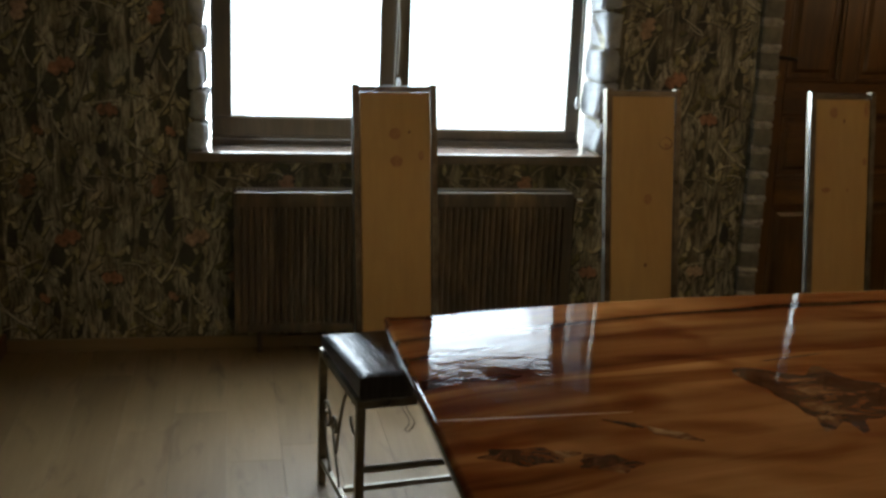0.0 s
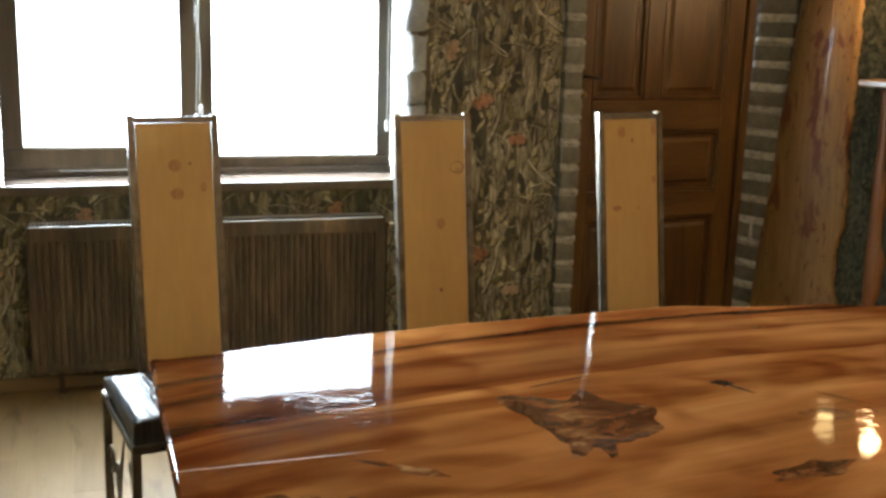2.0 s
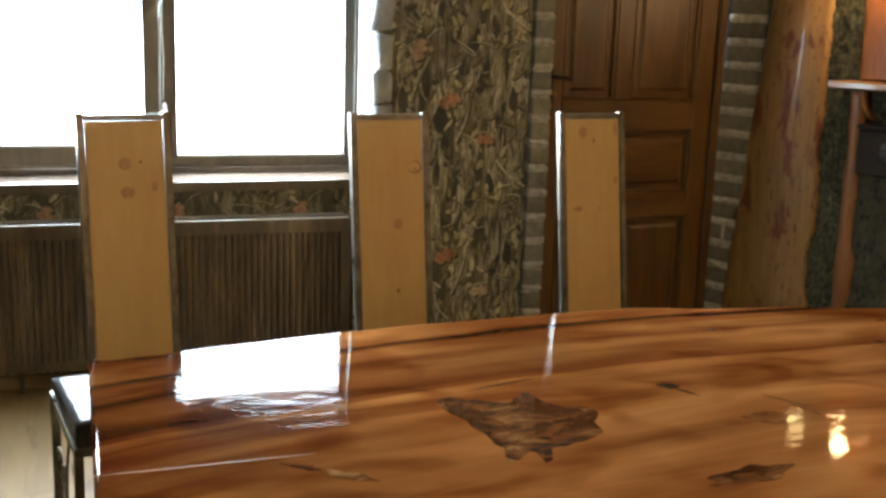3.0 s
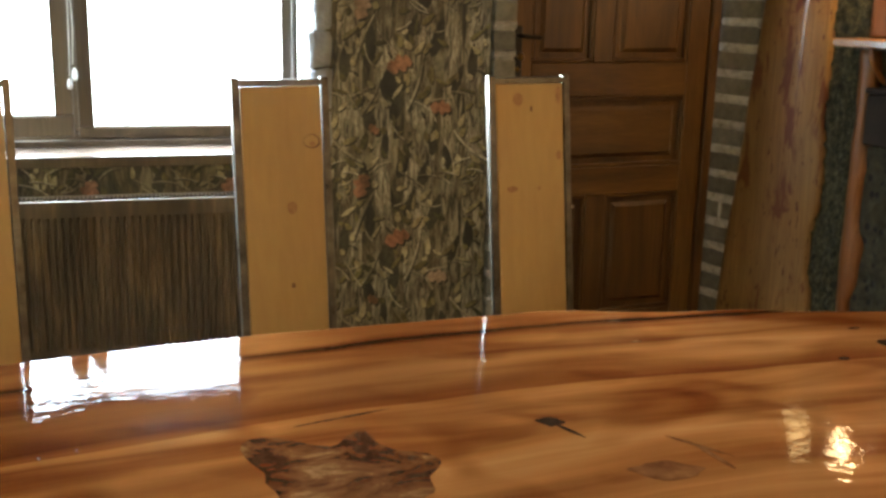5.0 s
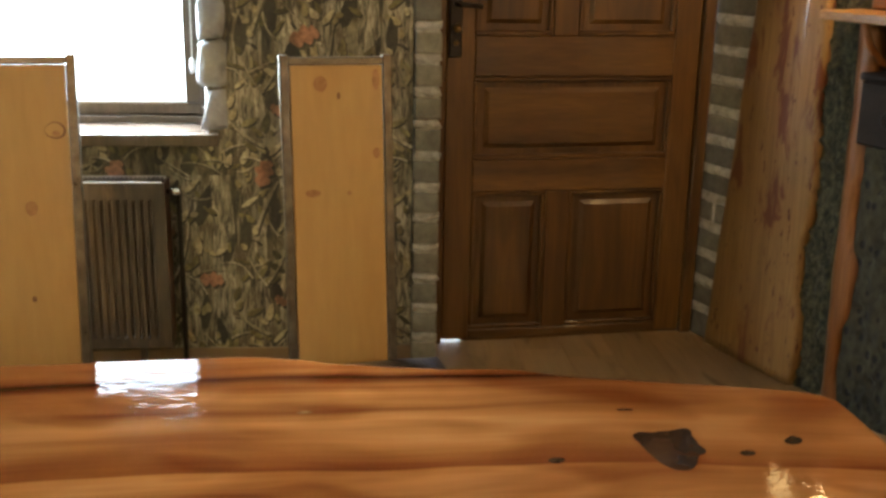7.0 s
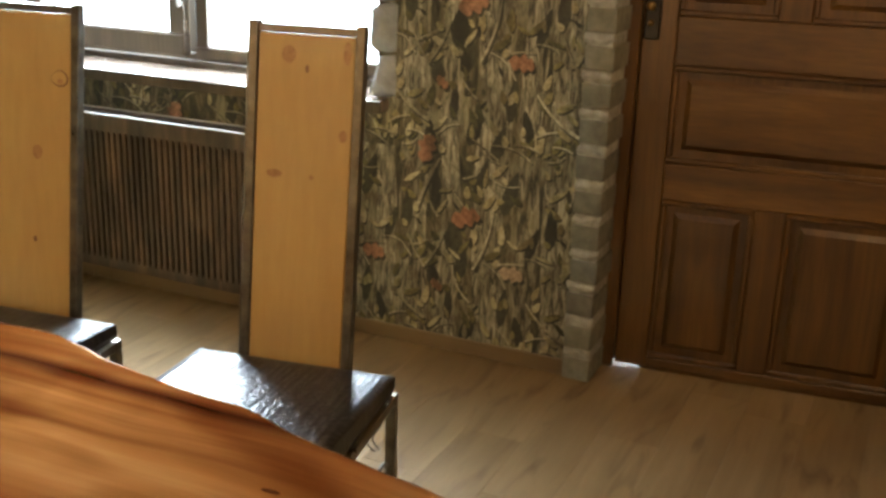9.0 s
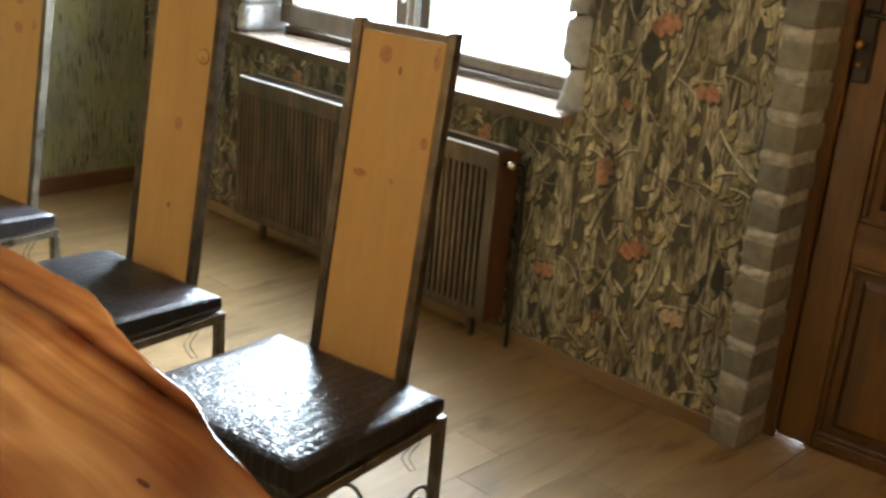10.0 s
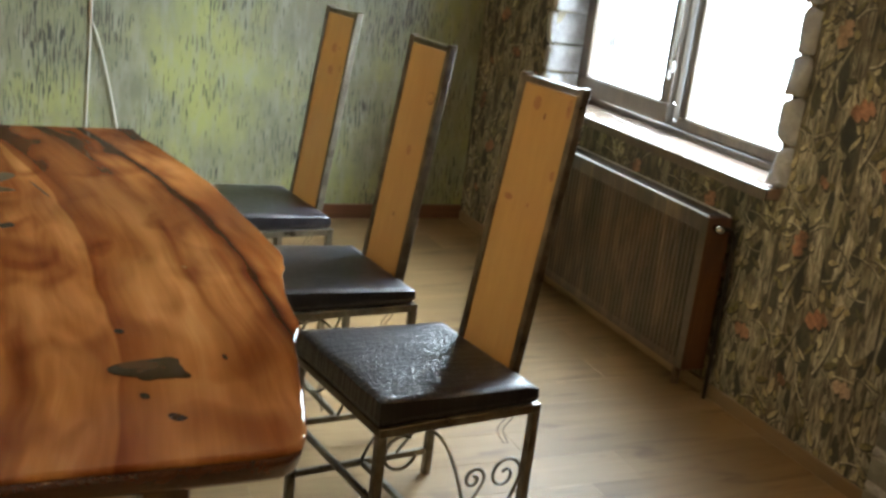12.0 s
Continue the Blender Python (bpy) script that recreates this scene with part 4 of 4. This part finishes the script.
# ---- radiator ----
def radiator():
    x0, x1, z0, z1 = 0.135, 1.652, 0.112, 0.737
    yf, yb = 4.655, 4.765
    r = thing("radiator", "dark brown streaked panel radiator under the window sill", "radiator", (0, 0, 0))
    part("body", boxed(x0 + 0.012, x1 - 0.012, yf + 0.012, yb, z0 + 0.01, z1 - 0.02, bevel=0.004), RADIATOR, r)
    bm = bmesh.new()
    ribs = 54
    prof = []
    w = (x1 - x0) / ribs
    for i in range(ribs):
        a = x0 + i * w
        edge = i in (0, ribs - 1)
        for u, d in ((0.0, 0.010), (0.22, 0.010), (0.36, 0.0), (0.86, 0.0)):
            prof.append((a + u * w, 0.0 if edge else d))
    prof.append((x1, 0.0))
    zs = ((z0, 0.0), (z0 + 0.035, 0.0), (z0 + 0.05, 1.0), (z1 - 0.075, 1.0), (z1 - 0.06, 0.0), (z1, 0.0))
    grid = [[bm.verts.new((x, yf + d * k, z)) for x, d in prof] for z, k in zs]
    for a, b in zip(grid, grid[1:]):
        for i in range(len(prof) - 1):
            bm.faces.new((a[i], a[i + 1], b[i + 1], b[i]))
    part("front_panel", bm, RADIATOR, r)
    for a, b in ((x0, x0 + 0.010), (x1 - 0.010, x1)):
        part("side_panel", boxed(a, b, yf + 0.0005, yb, z0, z1 - 0.001, bevel=0.002), RAD_SIDE, r, "reddish brown side panel")
    bm = bmesh.new()
    # white rims paint the window's glare on the dark radiator top
    box(bm, x0 + 0.010, x1 - 0.010, yf + 0.001, yf + 0.012, z1 - 0.008, z1 + 0.004, bevel=0.003)
    box(bm, x0 + 0.010, x1 - 0.010, yb - 0.012, yb, z1 - 0.008, z1 + 0.004, bevel=0.003)
    grille = part("top_grille", bm, WHITE, r, "top grille rims, white as window glare")
    bm = bmesh.new()
    k = x0 + 0.02
    while k < x1 - 0.02:
        box(bm, k, k + 0.009, yf + 0.012, yb - 0.012, z1 - 0.006, z1 + 0.002)
        k += 0.016
    tagged(part("grille_mesh", bm, RADIATOR, grille), kind="stuff")
    v = part("valve", lathe(bmesh.new(), (x1 + 0.002, 4.685, 0.700), [(0.008, 0.0), (0.008, 0.015), (0.014, 0.018), (0.016, 0.040), (0.012, 0.050), (0.005, 0.053)], "x", 14), CHROME, r, "pale metal valve head")
    part("supply_pipe", tube(bmesh.new(), [(x1 + 0.022, 4.70, 0.70), (x1 + 0.030, 4.745, 0.695), (x1 + 0.032, 4.765, 0.66), (x1 + 0.032, 4.767, 0.30), (x1 + 0.032, 4.765, 0.06), (x1 + 0.032, 4.765, 0.0)], 0.009, 8), IRON, r, "dark supply pipe")
    for x in (x0 + 0.10, x1 - 0.13):
        part("foot", boxed(x, x + 0.022, yb - 0.05, yb - 0.02, 0.0, z0 + 0.012, bevel=0.003), RADIATOR, r)


radiator()


# ---- table ----
EDGE_FAR = ((0.51, 2.700), (0.66, 2.715), (0.82, 2.755), (1.15, 2.815), (1.40, 2.850), (1.70, 2.870), (1.95, 2.886), (2.12, 2.892), (2.20, 2.875), (2.28, 2.845), (2.46, 2.815), (2.60, 2.805), (2.79, 2.748), (2.96, 2.714), (3.10, 2.684))


def table():
    t = thing("dining_table", "long lacquered live-edge wooden slab dining table", "table")
    far = []
    for (xa, ya), (xb, yb) in zip(EDGE_FAR, EDGE_FAR[1:]):
        for k in range(5):
            u = k / 5
            s = u * u * (3 - 2 * u) * 0.4 + u * 0.6
            x, y = xa + (xb - xa) * u, ya + (yb - ya) * s
            far.append((x, y + 0.005 * noise.noise(Vector((x * 9, 1, 0)))))
    far += [(3.155, 2.668), (3.200, 2.648), (3.220, 2.618), (3.224, 2.57)]
    right = [(3.226 + 0.030 * (2.5 - y), y) for y in (2.5, 2.35, 2.2, 2.05, 1.9, 1.75)]
    near = [(3.24, 1.62), (3.18, 1.57)] + [(x, 1.50 + 0.05 * noise.noise(Vector((x * 2, 7, 0))) - 0.07 * math.sin(math.pi * (x - 0.49) / 2.7)) for x in (2.9, 2.6, 2.3, 2.0, 1.7, 1.4, 1.1, 0.8)] + [(0.51, 1.52)]
    pts = far + right + near
    c = Vector((1.85, 2.15))

    def ring(inset, z):
        out = []
        n = len(pts)
        for i in range(n):
            a, b, q = Vector(pts[i - 1]), Vector(pts[(i + 1) % n]), Vector(pts[i])
            way = (b - a).normalized()
            nrm = Vector((way.y, -way.x))
            if nrm.dot(q - c) < 0:
                nrm = -nrm
            p = q - nrm * inset
            out.append((p.x, p.y, z))
        return out

    bm = bmesh.new()
    levels = [ring(0.011, 0.765), ring(0.004, 0.7627), ring(0.0, 0.757), ring(0.001, 0.753)]
    vs = [[bm.verts.new(p) for p in r] for r in levels]
    bm.faces.new(vs[0])
    for a, b in zip(vs, vs[1:]):
        for i in range(len(a)):
            j = (i + 1) % len(a)
            bm.faces.new((a[i], a[j], b[j], b[i])).smooth = True
    bm.faces.new(vs[-1][::-1])
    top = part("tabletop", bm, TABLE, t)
    bm = bmesh.new()
    levels = [ring(0.0018, 0.7527), ring(0.004, 0.733), ring(0.012, 0.708), ring(0.030, 0.692)]
    vs = [[bm.verts.new(p) for p in r] for r in levels]
    bm.faces.new(vs[0])
    for a, b in zip(vs, vs[1:]):
        for i in range(len(a)):
            j = (i + 1) % len(a)
            bm.faces.new((a[i], a[j], b[j], b[i])).smooth = True
    bm.faces.new(vs[-1][::-1])
    part("lower_edge", bm, TABLE_EDGE, t, "dark rough underside edge")

    def inlay(name, cx, cy, rx, ry, turn, bumps, mat, label, seed=0):
        """A filled hole: an ellipse with bumps (angle, height, width) on its rim."""
        out = []
        n = 72
        for i in range(n):
            a = 2 * math.pi * i / n
            k = 1.0 + 0.07 * noise.noise(Vector((math.cos(a) * 2.5, math.sin(a) * 2.5, seed))) + 0.04 * noise.noise(Vector((math.cos(a) * 8, math.sin(a) * 8, seed)))
            for ba, bh, bw in bumps:
                d = (a - ba + math.pi) % (2 * math.pi) - math.pi
                k += bh * math.exp(-(d / bw) ** 2)
            x, y = rx * k * math.cos(a), ry * k * math.sin(a)
            out.append((cx + x * math.cos(turn) - y * math.sin(turn), cy + x * math.sin(turn) + y * math.cos(turn)))
        part(name, outline(bmesh.new(), out, 0.7640, 0.7656), mat, top, label)

    inlay("resin_patch", 1.415, 2.030, 0.125, 0.125, 0.0, ((2.20, 0.95, 0.38), (1.27, 0.70, 0.17), (0.98, 0.22, 0.2), (0.30, 0.48, 0.35), (-0.51, 0.20, 0.3), (-1.80, 0.68, 0.10), (-2.165, 0.74, 0.13), (-2.45, 0.15, 0.2)), RESIN, "large irregular brown resin patch", 1)
    inlay("resin_patch", 2.842, 2.445, 0.050, 0.052, 0.0, ((0.85, 0.50, 0.28), (-1.65, 0.85, 0.55), (2.5, 0.35, 0.35), (-0.5, 0.20, 0.3)), RESIN_DARK, "small dark grey resin patch", 2)
    inlay("knot_hole", 1.843, 2.195, 0.022, 0.020, -0.6, ((0.2, 0.3, 0.3), (3.4, 0.4, 0.3), (5.0, 0.3, 0.25)), RESIN_DARK, "small dark knot hole", 3)
    inlay("knot_hole", 1.862, 2.148, 0.034, 0.005, -1.15, ((0.0, 0.3, 0.3),), RESIN_DARK, "thin dark crack", 14)
    inlay("knot_hole", 0.970, 1.868, 0.048, 0.016, -0.66, ((0.0, 0.35, 0.2), (1.2, 0.3, 0.2), (2.6, 0.4, 0.25), (4.2, 0.35, 0.2)), RESIN, "slim brown knot", 4)
    inlay("knot_hole", 0.898, 1.926, 0.034, 0.008, -0.6, ((3.1, 0.6, 0.2), (1.4, 0.5, 0.2), (5.0, 0.4, 0.2)), RESIN, "thin dark crack", 5)
    inlay("knot_hole", 0.655, 1.795, 0.070, 0.034, -0.1, ((0.3, 0.5, 0.3), (1.2, 0.3, 0.2), (2.4, 0.35, 0.25), (3.3, 0.4, 0.2), (4.6, 0.4, 0.25), (5.5, 0.25, 0.2)), RESIN, "dark bark pocket", 6)
    inlay("knot_hole", 0.795, 1.750, 0.050, 0.032, -0.3, ((0.3, 0.4, 0.25), (1.4, 0.35, 0.2), (2.2, 0.3, 0.3), (3.9, 0.4, 0.2), (5.2, 0.35, 0.25)), RESIN, "dark bark pocket", 7)
    inlay("knot_hole", 1.735, 1.680, 0.085, 0.030, 0.15, ((0.2, 0.45, 0.3), (1.3, 0.4, 0.25), (2.5, 0.35, 0.3), (3.4, 0.4, 0.25), (5.0, 0.35, 0.3)), RESIN, "dark bark pocket", 15)
    inlay("knot_hole", 2.636, 2.396, 0.014, 0.010, 0.2, (), RESIN_DARK, "small dark knot hole", 8)
    inlay("knot_hole", 2.216, 2.606, 0.014, 0.006, 0.1, (), RESIN, "small brown knot", 16)
    inlay("knot_hole", 2.80, 2.59, 0.016, 0.005, 0.0, (), RESIN, "small brown knot", 17)
    inlay("knot_hole", 1.965, 1.945, 0.055, 0.034, -0.2, ((0.2, 0.3, 0.3), (1.5, 0.2, 0.3), (3.0, 0.3, 0.3), (4.5, 0.2, 0.3)), VEIN, "round brown knot", 9)
    inlay("vein", 2.065, 2.035, 0.060, 0.005, -0.95, ((0.2, 0.3, 0.2),), VEIN, "thin red-brown vein", 18)
    inlay("vein", 2.075, 1.985, 0.060, 0.006, 1.75, ((0.2, 0.3, 0.2),), VEIN, "thin red-brown vein", 19)
    inlay("knot_hole", 2.965, 2.405, 0.014, 0.009, 0.2, (), RESIN_DARK, "small dark knot hole", 10)
    inlay("knot_hole", 3.062, 2.448, 0.018, 0.012, 0.5, ((1.0, 0.4, 0.4),), RESIN_DARK, "small dark knot hole", 11)
    # pale strip that paints the glint along a low ridge, then a brown crack
    inlay("crack", 0.72, 1.985, 0.21, 0.0016, 0.02, (), KNOT, "thin pale strip as a ridge glint", 12)
    inlay("crack", 1.46, 2.30, 0.10, 0.0030, 0.25, (), RESIN, "thin brown crack line", 13)
    # legs and apron
    for x in (0.80, 2.95):
        for y in (1.80, 2.45):
            part("leg", boxed(x - 0.045, x + 0.045, y - 0.045, y + 0.045, 0.0, 0.692, bevel=0.006), DOOR_WOOD, t)
        part("apron", boxed(x - 0.025, x + 0.025, 1.845, 2.405, 0.60, 0.69, bevel=0.005), DOOR_WOOD, t)
    part("stretcher", boxed(0.845, 2.905, 2.09, 2.15, 0.14, 0.22, bevel=0.006), DOOR_WOOD, t)


table()


# ---- chairs ----
def spiral(bm, centre, r0, turns, start, flip, plane_x, r=0.0055):
    pts = []
    n = 26
    for i in range(n + 1):
        u = i / n
        a = start + flip * turns * 2 * math.pi * u
        rad = r0 * (1 - 0.82 * u)
        pts.append((plane_x, centre[0] + rad * math.cos(a), centre[1] + rad * math.sin(a)))
    return pts


def chair(name_label, place, turn, panel_mat=PINE, knots=(), bright_post=False):
    c = thing("dining_chair", name_label, "chair", place, turn, group="chairs along the table")
    hw, dep, sh = 0.258, 0.50, 0.468         # half width, depth, frame height
    g = 0.0125
    # origin on the floor under the middle of the rear seat edge; the seat reaches to -y
    for x in (-hw + g, hw - g):
        for y in (-g, -dep + g):
            part("leg", boxed(x - g, x + g, y - g, y + g, 0.0, sh - 0.025, bevel=0.002), STEEL, c)
    for y in (-g, -dep + g):
        part("seat_rail", boxed(-hw, hw, y - g, y + g, sh - 0.025, sh, bevel=0.002), STEEL, c)
    for x in (-hw + g, hw - g):
        part("seat_rail", boxed(x - g, x + g, -dep + 2 * g, -2 * g, sh - 0.025, sh, bevel=0.002), STEEL, c)
    # low stretchers
    for x in (-hw + g, hw - g):
        part("stretcher", boxed(x - 0.008, x + 0.008, -dep + 2 * g, -2 * g, 0.072, 0.092, bevel=0.002), STEEL, c)
    part("stretcher", boxed(-hw + 2 * g, hw - 2 * g, -dep / 2 - 0.009, -dep / 2 + 0.009, 0.073, 0.091, bevel=0.002), STEEL, c)
    part("stretcher", boxed(-hw + 2 * g, hw - 2 * g, -dep + 0.004, -dep + 0.021, 0.245, 0.262, bevel=0.002), STEEL, c)
    # back: two posts, top rail, pine board
    bw, top, lean = 0.141, 1.300, 0.112

    def lean_back(bm):
        for v in bm.verts:
            v.co.y += lean * max(0.0, (v.co.z - 0.45)) / 0.85
        return bm

    for s in (-1, 1):
        x = s * (bw - 0.011) + 0.0
        part("back_post", lean_back(boxed(x - 0.011, x + 0.011, -0.034, -0.006, sh + 0.001, top + 0.006, bevel=0.002)), STEEL, c)
    if bright_post:
        part("edge_strip", lean_back(boxed(-bw - 0.003, -bw - 0.0005, -0.034, -0.022, sh + 0.001, top + 0.008, bevel=0.001)), CHROME, c, "bright bare steel edge")
    part("top_rail", lean_back(boxed(-bw + 0.022, bw - 0.022, -0.032, -0.008, top - 0.018, top, bevel=0.002)), STEEL, c)
    board = part("back_panel", lean_back(boxed(-bw + 0.024, bw - 0.024, -0.030, -0.012, sh + 0.012, top - 0.0195, bevel=0.002)), panel_mat, c, "plain varnished pine board")
    for k_i, (kx, kz, rx, rz, mat) in enumerate(knots):
        bm = bmesh.new()
        vs = [bm.verts.new((kx + rx * (1 + 0.15 * noise.noise(Vector((math.cos(a) * 2, math.sin(a) * 2, kz * 9)))) * math.cos(a), -0.0304 - 0.0003 * k_i, kz + rz * (1 + 0.15 * noise.noise(Vector((math.sin(a) * 2, math.cos(a), kz * 5)))) * math.sin(a))) for a in [2 * math.pi * i / 18 for i in range(18)]]
        bm.faces.new(vs)
        part("knot", lean_back(bm), mat, board)
    # cushion: domed pad with pulled-in corners
    bm = bmesh.new()
    n = 16
    x_half, y0, y1 = hw - 0.006, -dep - 0.002, -0.012
    zb = sh + 0.004
    grid = []
    for j in range(n + 1):
        row = []
        for i in range(n + 1):
            u, v = 2 * i / n - 1, 2 * j / n - 1
            u2, v2 = math.copysign(abs(u) ** 0.8, u), math.copysign(abs(v) ** 0.8, v)
            e = max(abs(u2), abs(v2))
            drop = 0.007 * max(0.0, (e - 0.90) / 0.10) ** 2.0
            dome = 0.006 * (1 - u2 * u2) * (1 - v2 * v2)
            wav = 0.0025 * noise.noise(Vector((u * 2.5, v * 2.5, 3)))
            row.append(bm.verts.new((u2 * x_half, (y0 + y1) / 2 + v2 * (y1 - y0) / 2, sh + 0.060 + dome - drop + wav + 0.003 - 0.012 * v2)))
        grid.append(row)
    for a, b in zip(grid, grid[1:]):
        for i in range(n):
            bm.faces.new((a[i], a[i + 1], b[i + 1], b[i])).smooth = True
    rim = [grid[0][i] for i in range(n + 1)] + [grid[j][n] for j in range(1, n + 1)] + [grid[n][i] for i in range(n - 1, -1, -1)] + [grid[j][0] for j in range(n - 1, 0, -1)]
    cx, cy = 0.0, (y0 + y1) / 2
    belly = [bm.verts.new((p.co.x * 1.006, cy + (p.co.y - cy) * 1.006, sh + 0.020)) for p in rim]
    foot = [bm.verts.new((p.co.x * 0.985, cy + (p.co.y - cy) * 0.985, zb)) for p in rim]
    k = len(rim)
    for i in range(k):
        j = (i + 1) % k
        bm.faces.new((rim[i], rim[j], belly[j], belly[i]))
        bm.faces.new((belly[i], belly[j], foot[j], foot[i]))
    bm.faces.new(foot)
    part("seat_cushion", bm, LEATHER, c, "dark embossed leather cushion")
    # wrought scrolls on both sides
    for x in (-hw + g, hw - g):
        bm = bmesh.new()
        tube(bm, spiral(bm, (-0.085, 0.265), 0.056, 1.45, -0.5, 1, x)[::-1] + [(x, -0.048, 0.205), (x, -0.075, 0.155), (x, -0.11, 0.115), (x, -0.13, 0.092)], 0.0048, 6)
        part("scroll", bm, STEEL, c, "wrought steel scroll")
        bm = bmesh.new()
        tube(bm, spiral(bm, (-0.186, 0.268), 0.036, 1.35, -0.5, 1, x)[::-1] + [(x, -0.170, 0.225), (x, -0.195, 0.185), (x, -0.23, 0.135), (x, -0.25, 0.092)], 0.0048, 6)
        part("scroll", bm, STEEL, c, "wrought steel scroll")
        bm = bmesh.new()
        tube(bm, [(x, -0.425 + 0.047 * math.cos(a * 0.42 + 1.0), 0.388 + 0.047 * math.sin(a * 0.42 + 1.0)) for a in range(13)], 0.0048, 6)
        part("scroll", bm, STEEL, c, "wrought steel scroll")
        bm = bmesh.new()
        tube(bm, [(x, -0.350 + 0.020 * k, 0.440 - 0.0045 * k * k - 0.004 * k) for k in range(8)], 0.0048, 6)
        part("scroll", bm, STEEL, c, "wrought steel scroll")
    # loose threads under the seat
    for x, y, s in ((hw - 0.03, -0.10, 1), (-hw + 0.16, -dep + 0.012, -1)):
        pts = [(x + 0.012 * math.sin(i * 0.9) * s, y + 0.010 * math.cos(i * 0.8), sh - 0.002 - 0.016 * i) for i in range(8)]
        back = [(p[0] + 0.010 * s, p[1] + 0.012, p[2]) for p in pts[::-1]]
        part("thread", tube(bmesh.new(), pts + back, 0.0011, 5), THREAD, c, "loose black thread loop")
    return c


C1 = ((-0.002, 1.150, 0.021, 0.019, KNOT), (0.002, 1.062, 0.021, 0.019, KNOT), (0.045, 1.155, 0.005, 0.005, KNOT_DARK), (0.085, 1.08, 0.010, 0.016, KNOT))
C2 = ((0.086, 1.123, 0.026, 0.021, KNOT_DARK), (0.084, 1.124, 0.0225, 0.0172, PINE), (0.088, 1.116, 0.010, 0.007, KNOT), (0.020, 0.935, 0.015, 0.019, KNOT), (0.014, 0.71, 0.006, 0.008, KNOT_DARK))
C3 = ((-0.042, 1.235, 0.018, 0.020, KNOT), (0.004, 1.205, 0.005, 0.009, KNOT_DARK), (0.100, 1.245, 0.010, 0.026, KNOT), (-0.068, 0.962, 0.020, 0.010, KNOT), (0.025, 0.960, 0.006, 0.006, KNOT), (0.098, 1.06, 0.010, 0.014, KNOT))
chair("tall steel dining chair with pine back showing two round knots", (0.652, 3.394, 0), 8.0, PINE, C1)
chair("tall steel dining chair with pine back showing one ringed knot", (1.508, 3.432, 0), 6.5, PINE, C2)
chair("tall steel dining chair with pine back and one bright post", (2.284, 3.482, 0), 9.0, PINE, C3, True)


# ---- hanging cord on the green wall ----
cord = thing("hanging_cord", "two thin white cords hanging down the green wall", "cord")
x = ROOM_X0 + 0.006
part("strand", tube(bmesh.new(), [(x, 2.655 + 0.006 * math.sin(i), 2.10 - 0.145 * i) for i in range(13)], 0.004, 6), CORD, cord)
part("strand", tube(bmesh.new(), [(x + 0.006, 2.664 + 0.140 * max(0.0, (1.02 - (2.10 - 0.06 * i)) / 0.55) ** 0.75, 2.10 - 0.06 * i) for i in range(28)], 0.004, 6), CORD, cord)


# ---- floor planks ----
def planks():
    r = random.Random(12)
    width, gap, length = 0.192, 0.0007, 1.285
    me = mesh_of("plank", boxed(0, width - gap, 0, length - gap, -0.012, 0.0, bevel=0.0005), FLOOR)
    short = {}
    k = 0
    x = ROOM_X0 + 0.001
    while x < ROOM_X1:
        y = ROOM_Y0 - r.random() * length
        while y < WALL_Y + 0.2:
            lo, hi = max(y, ROOM_Y0), min(y + length, WALL_Y + (0.30 if x > 2.45 and x < 3.75 else -0.001))
            if hi - lo > 0.02:
                key = round(hi - lo, 3)
                if abs(hi - lo - length) < 0.002:
                    data = me
                else:
                    data = mesh_of("plank", boxed(0, width - gap, 0, hi - lo - gap, -0.012, 0.0, bevel=0.0005), FLOOR)
                ob = new("plank", data)
                ob.parent = floor
                ob.location = (x, lo, 0)
            y += length
        x += width


planks()
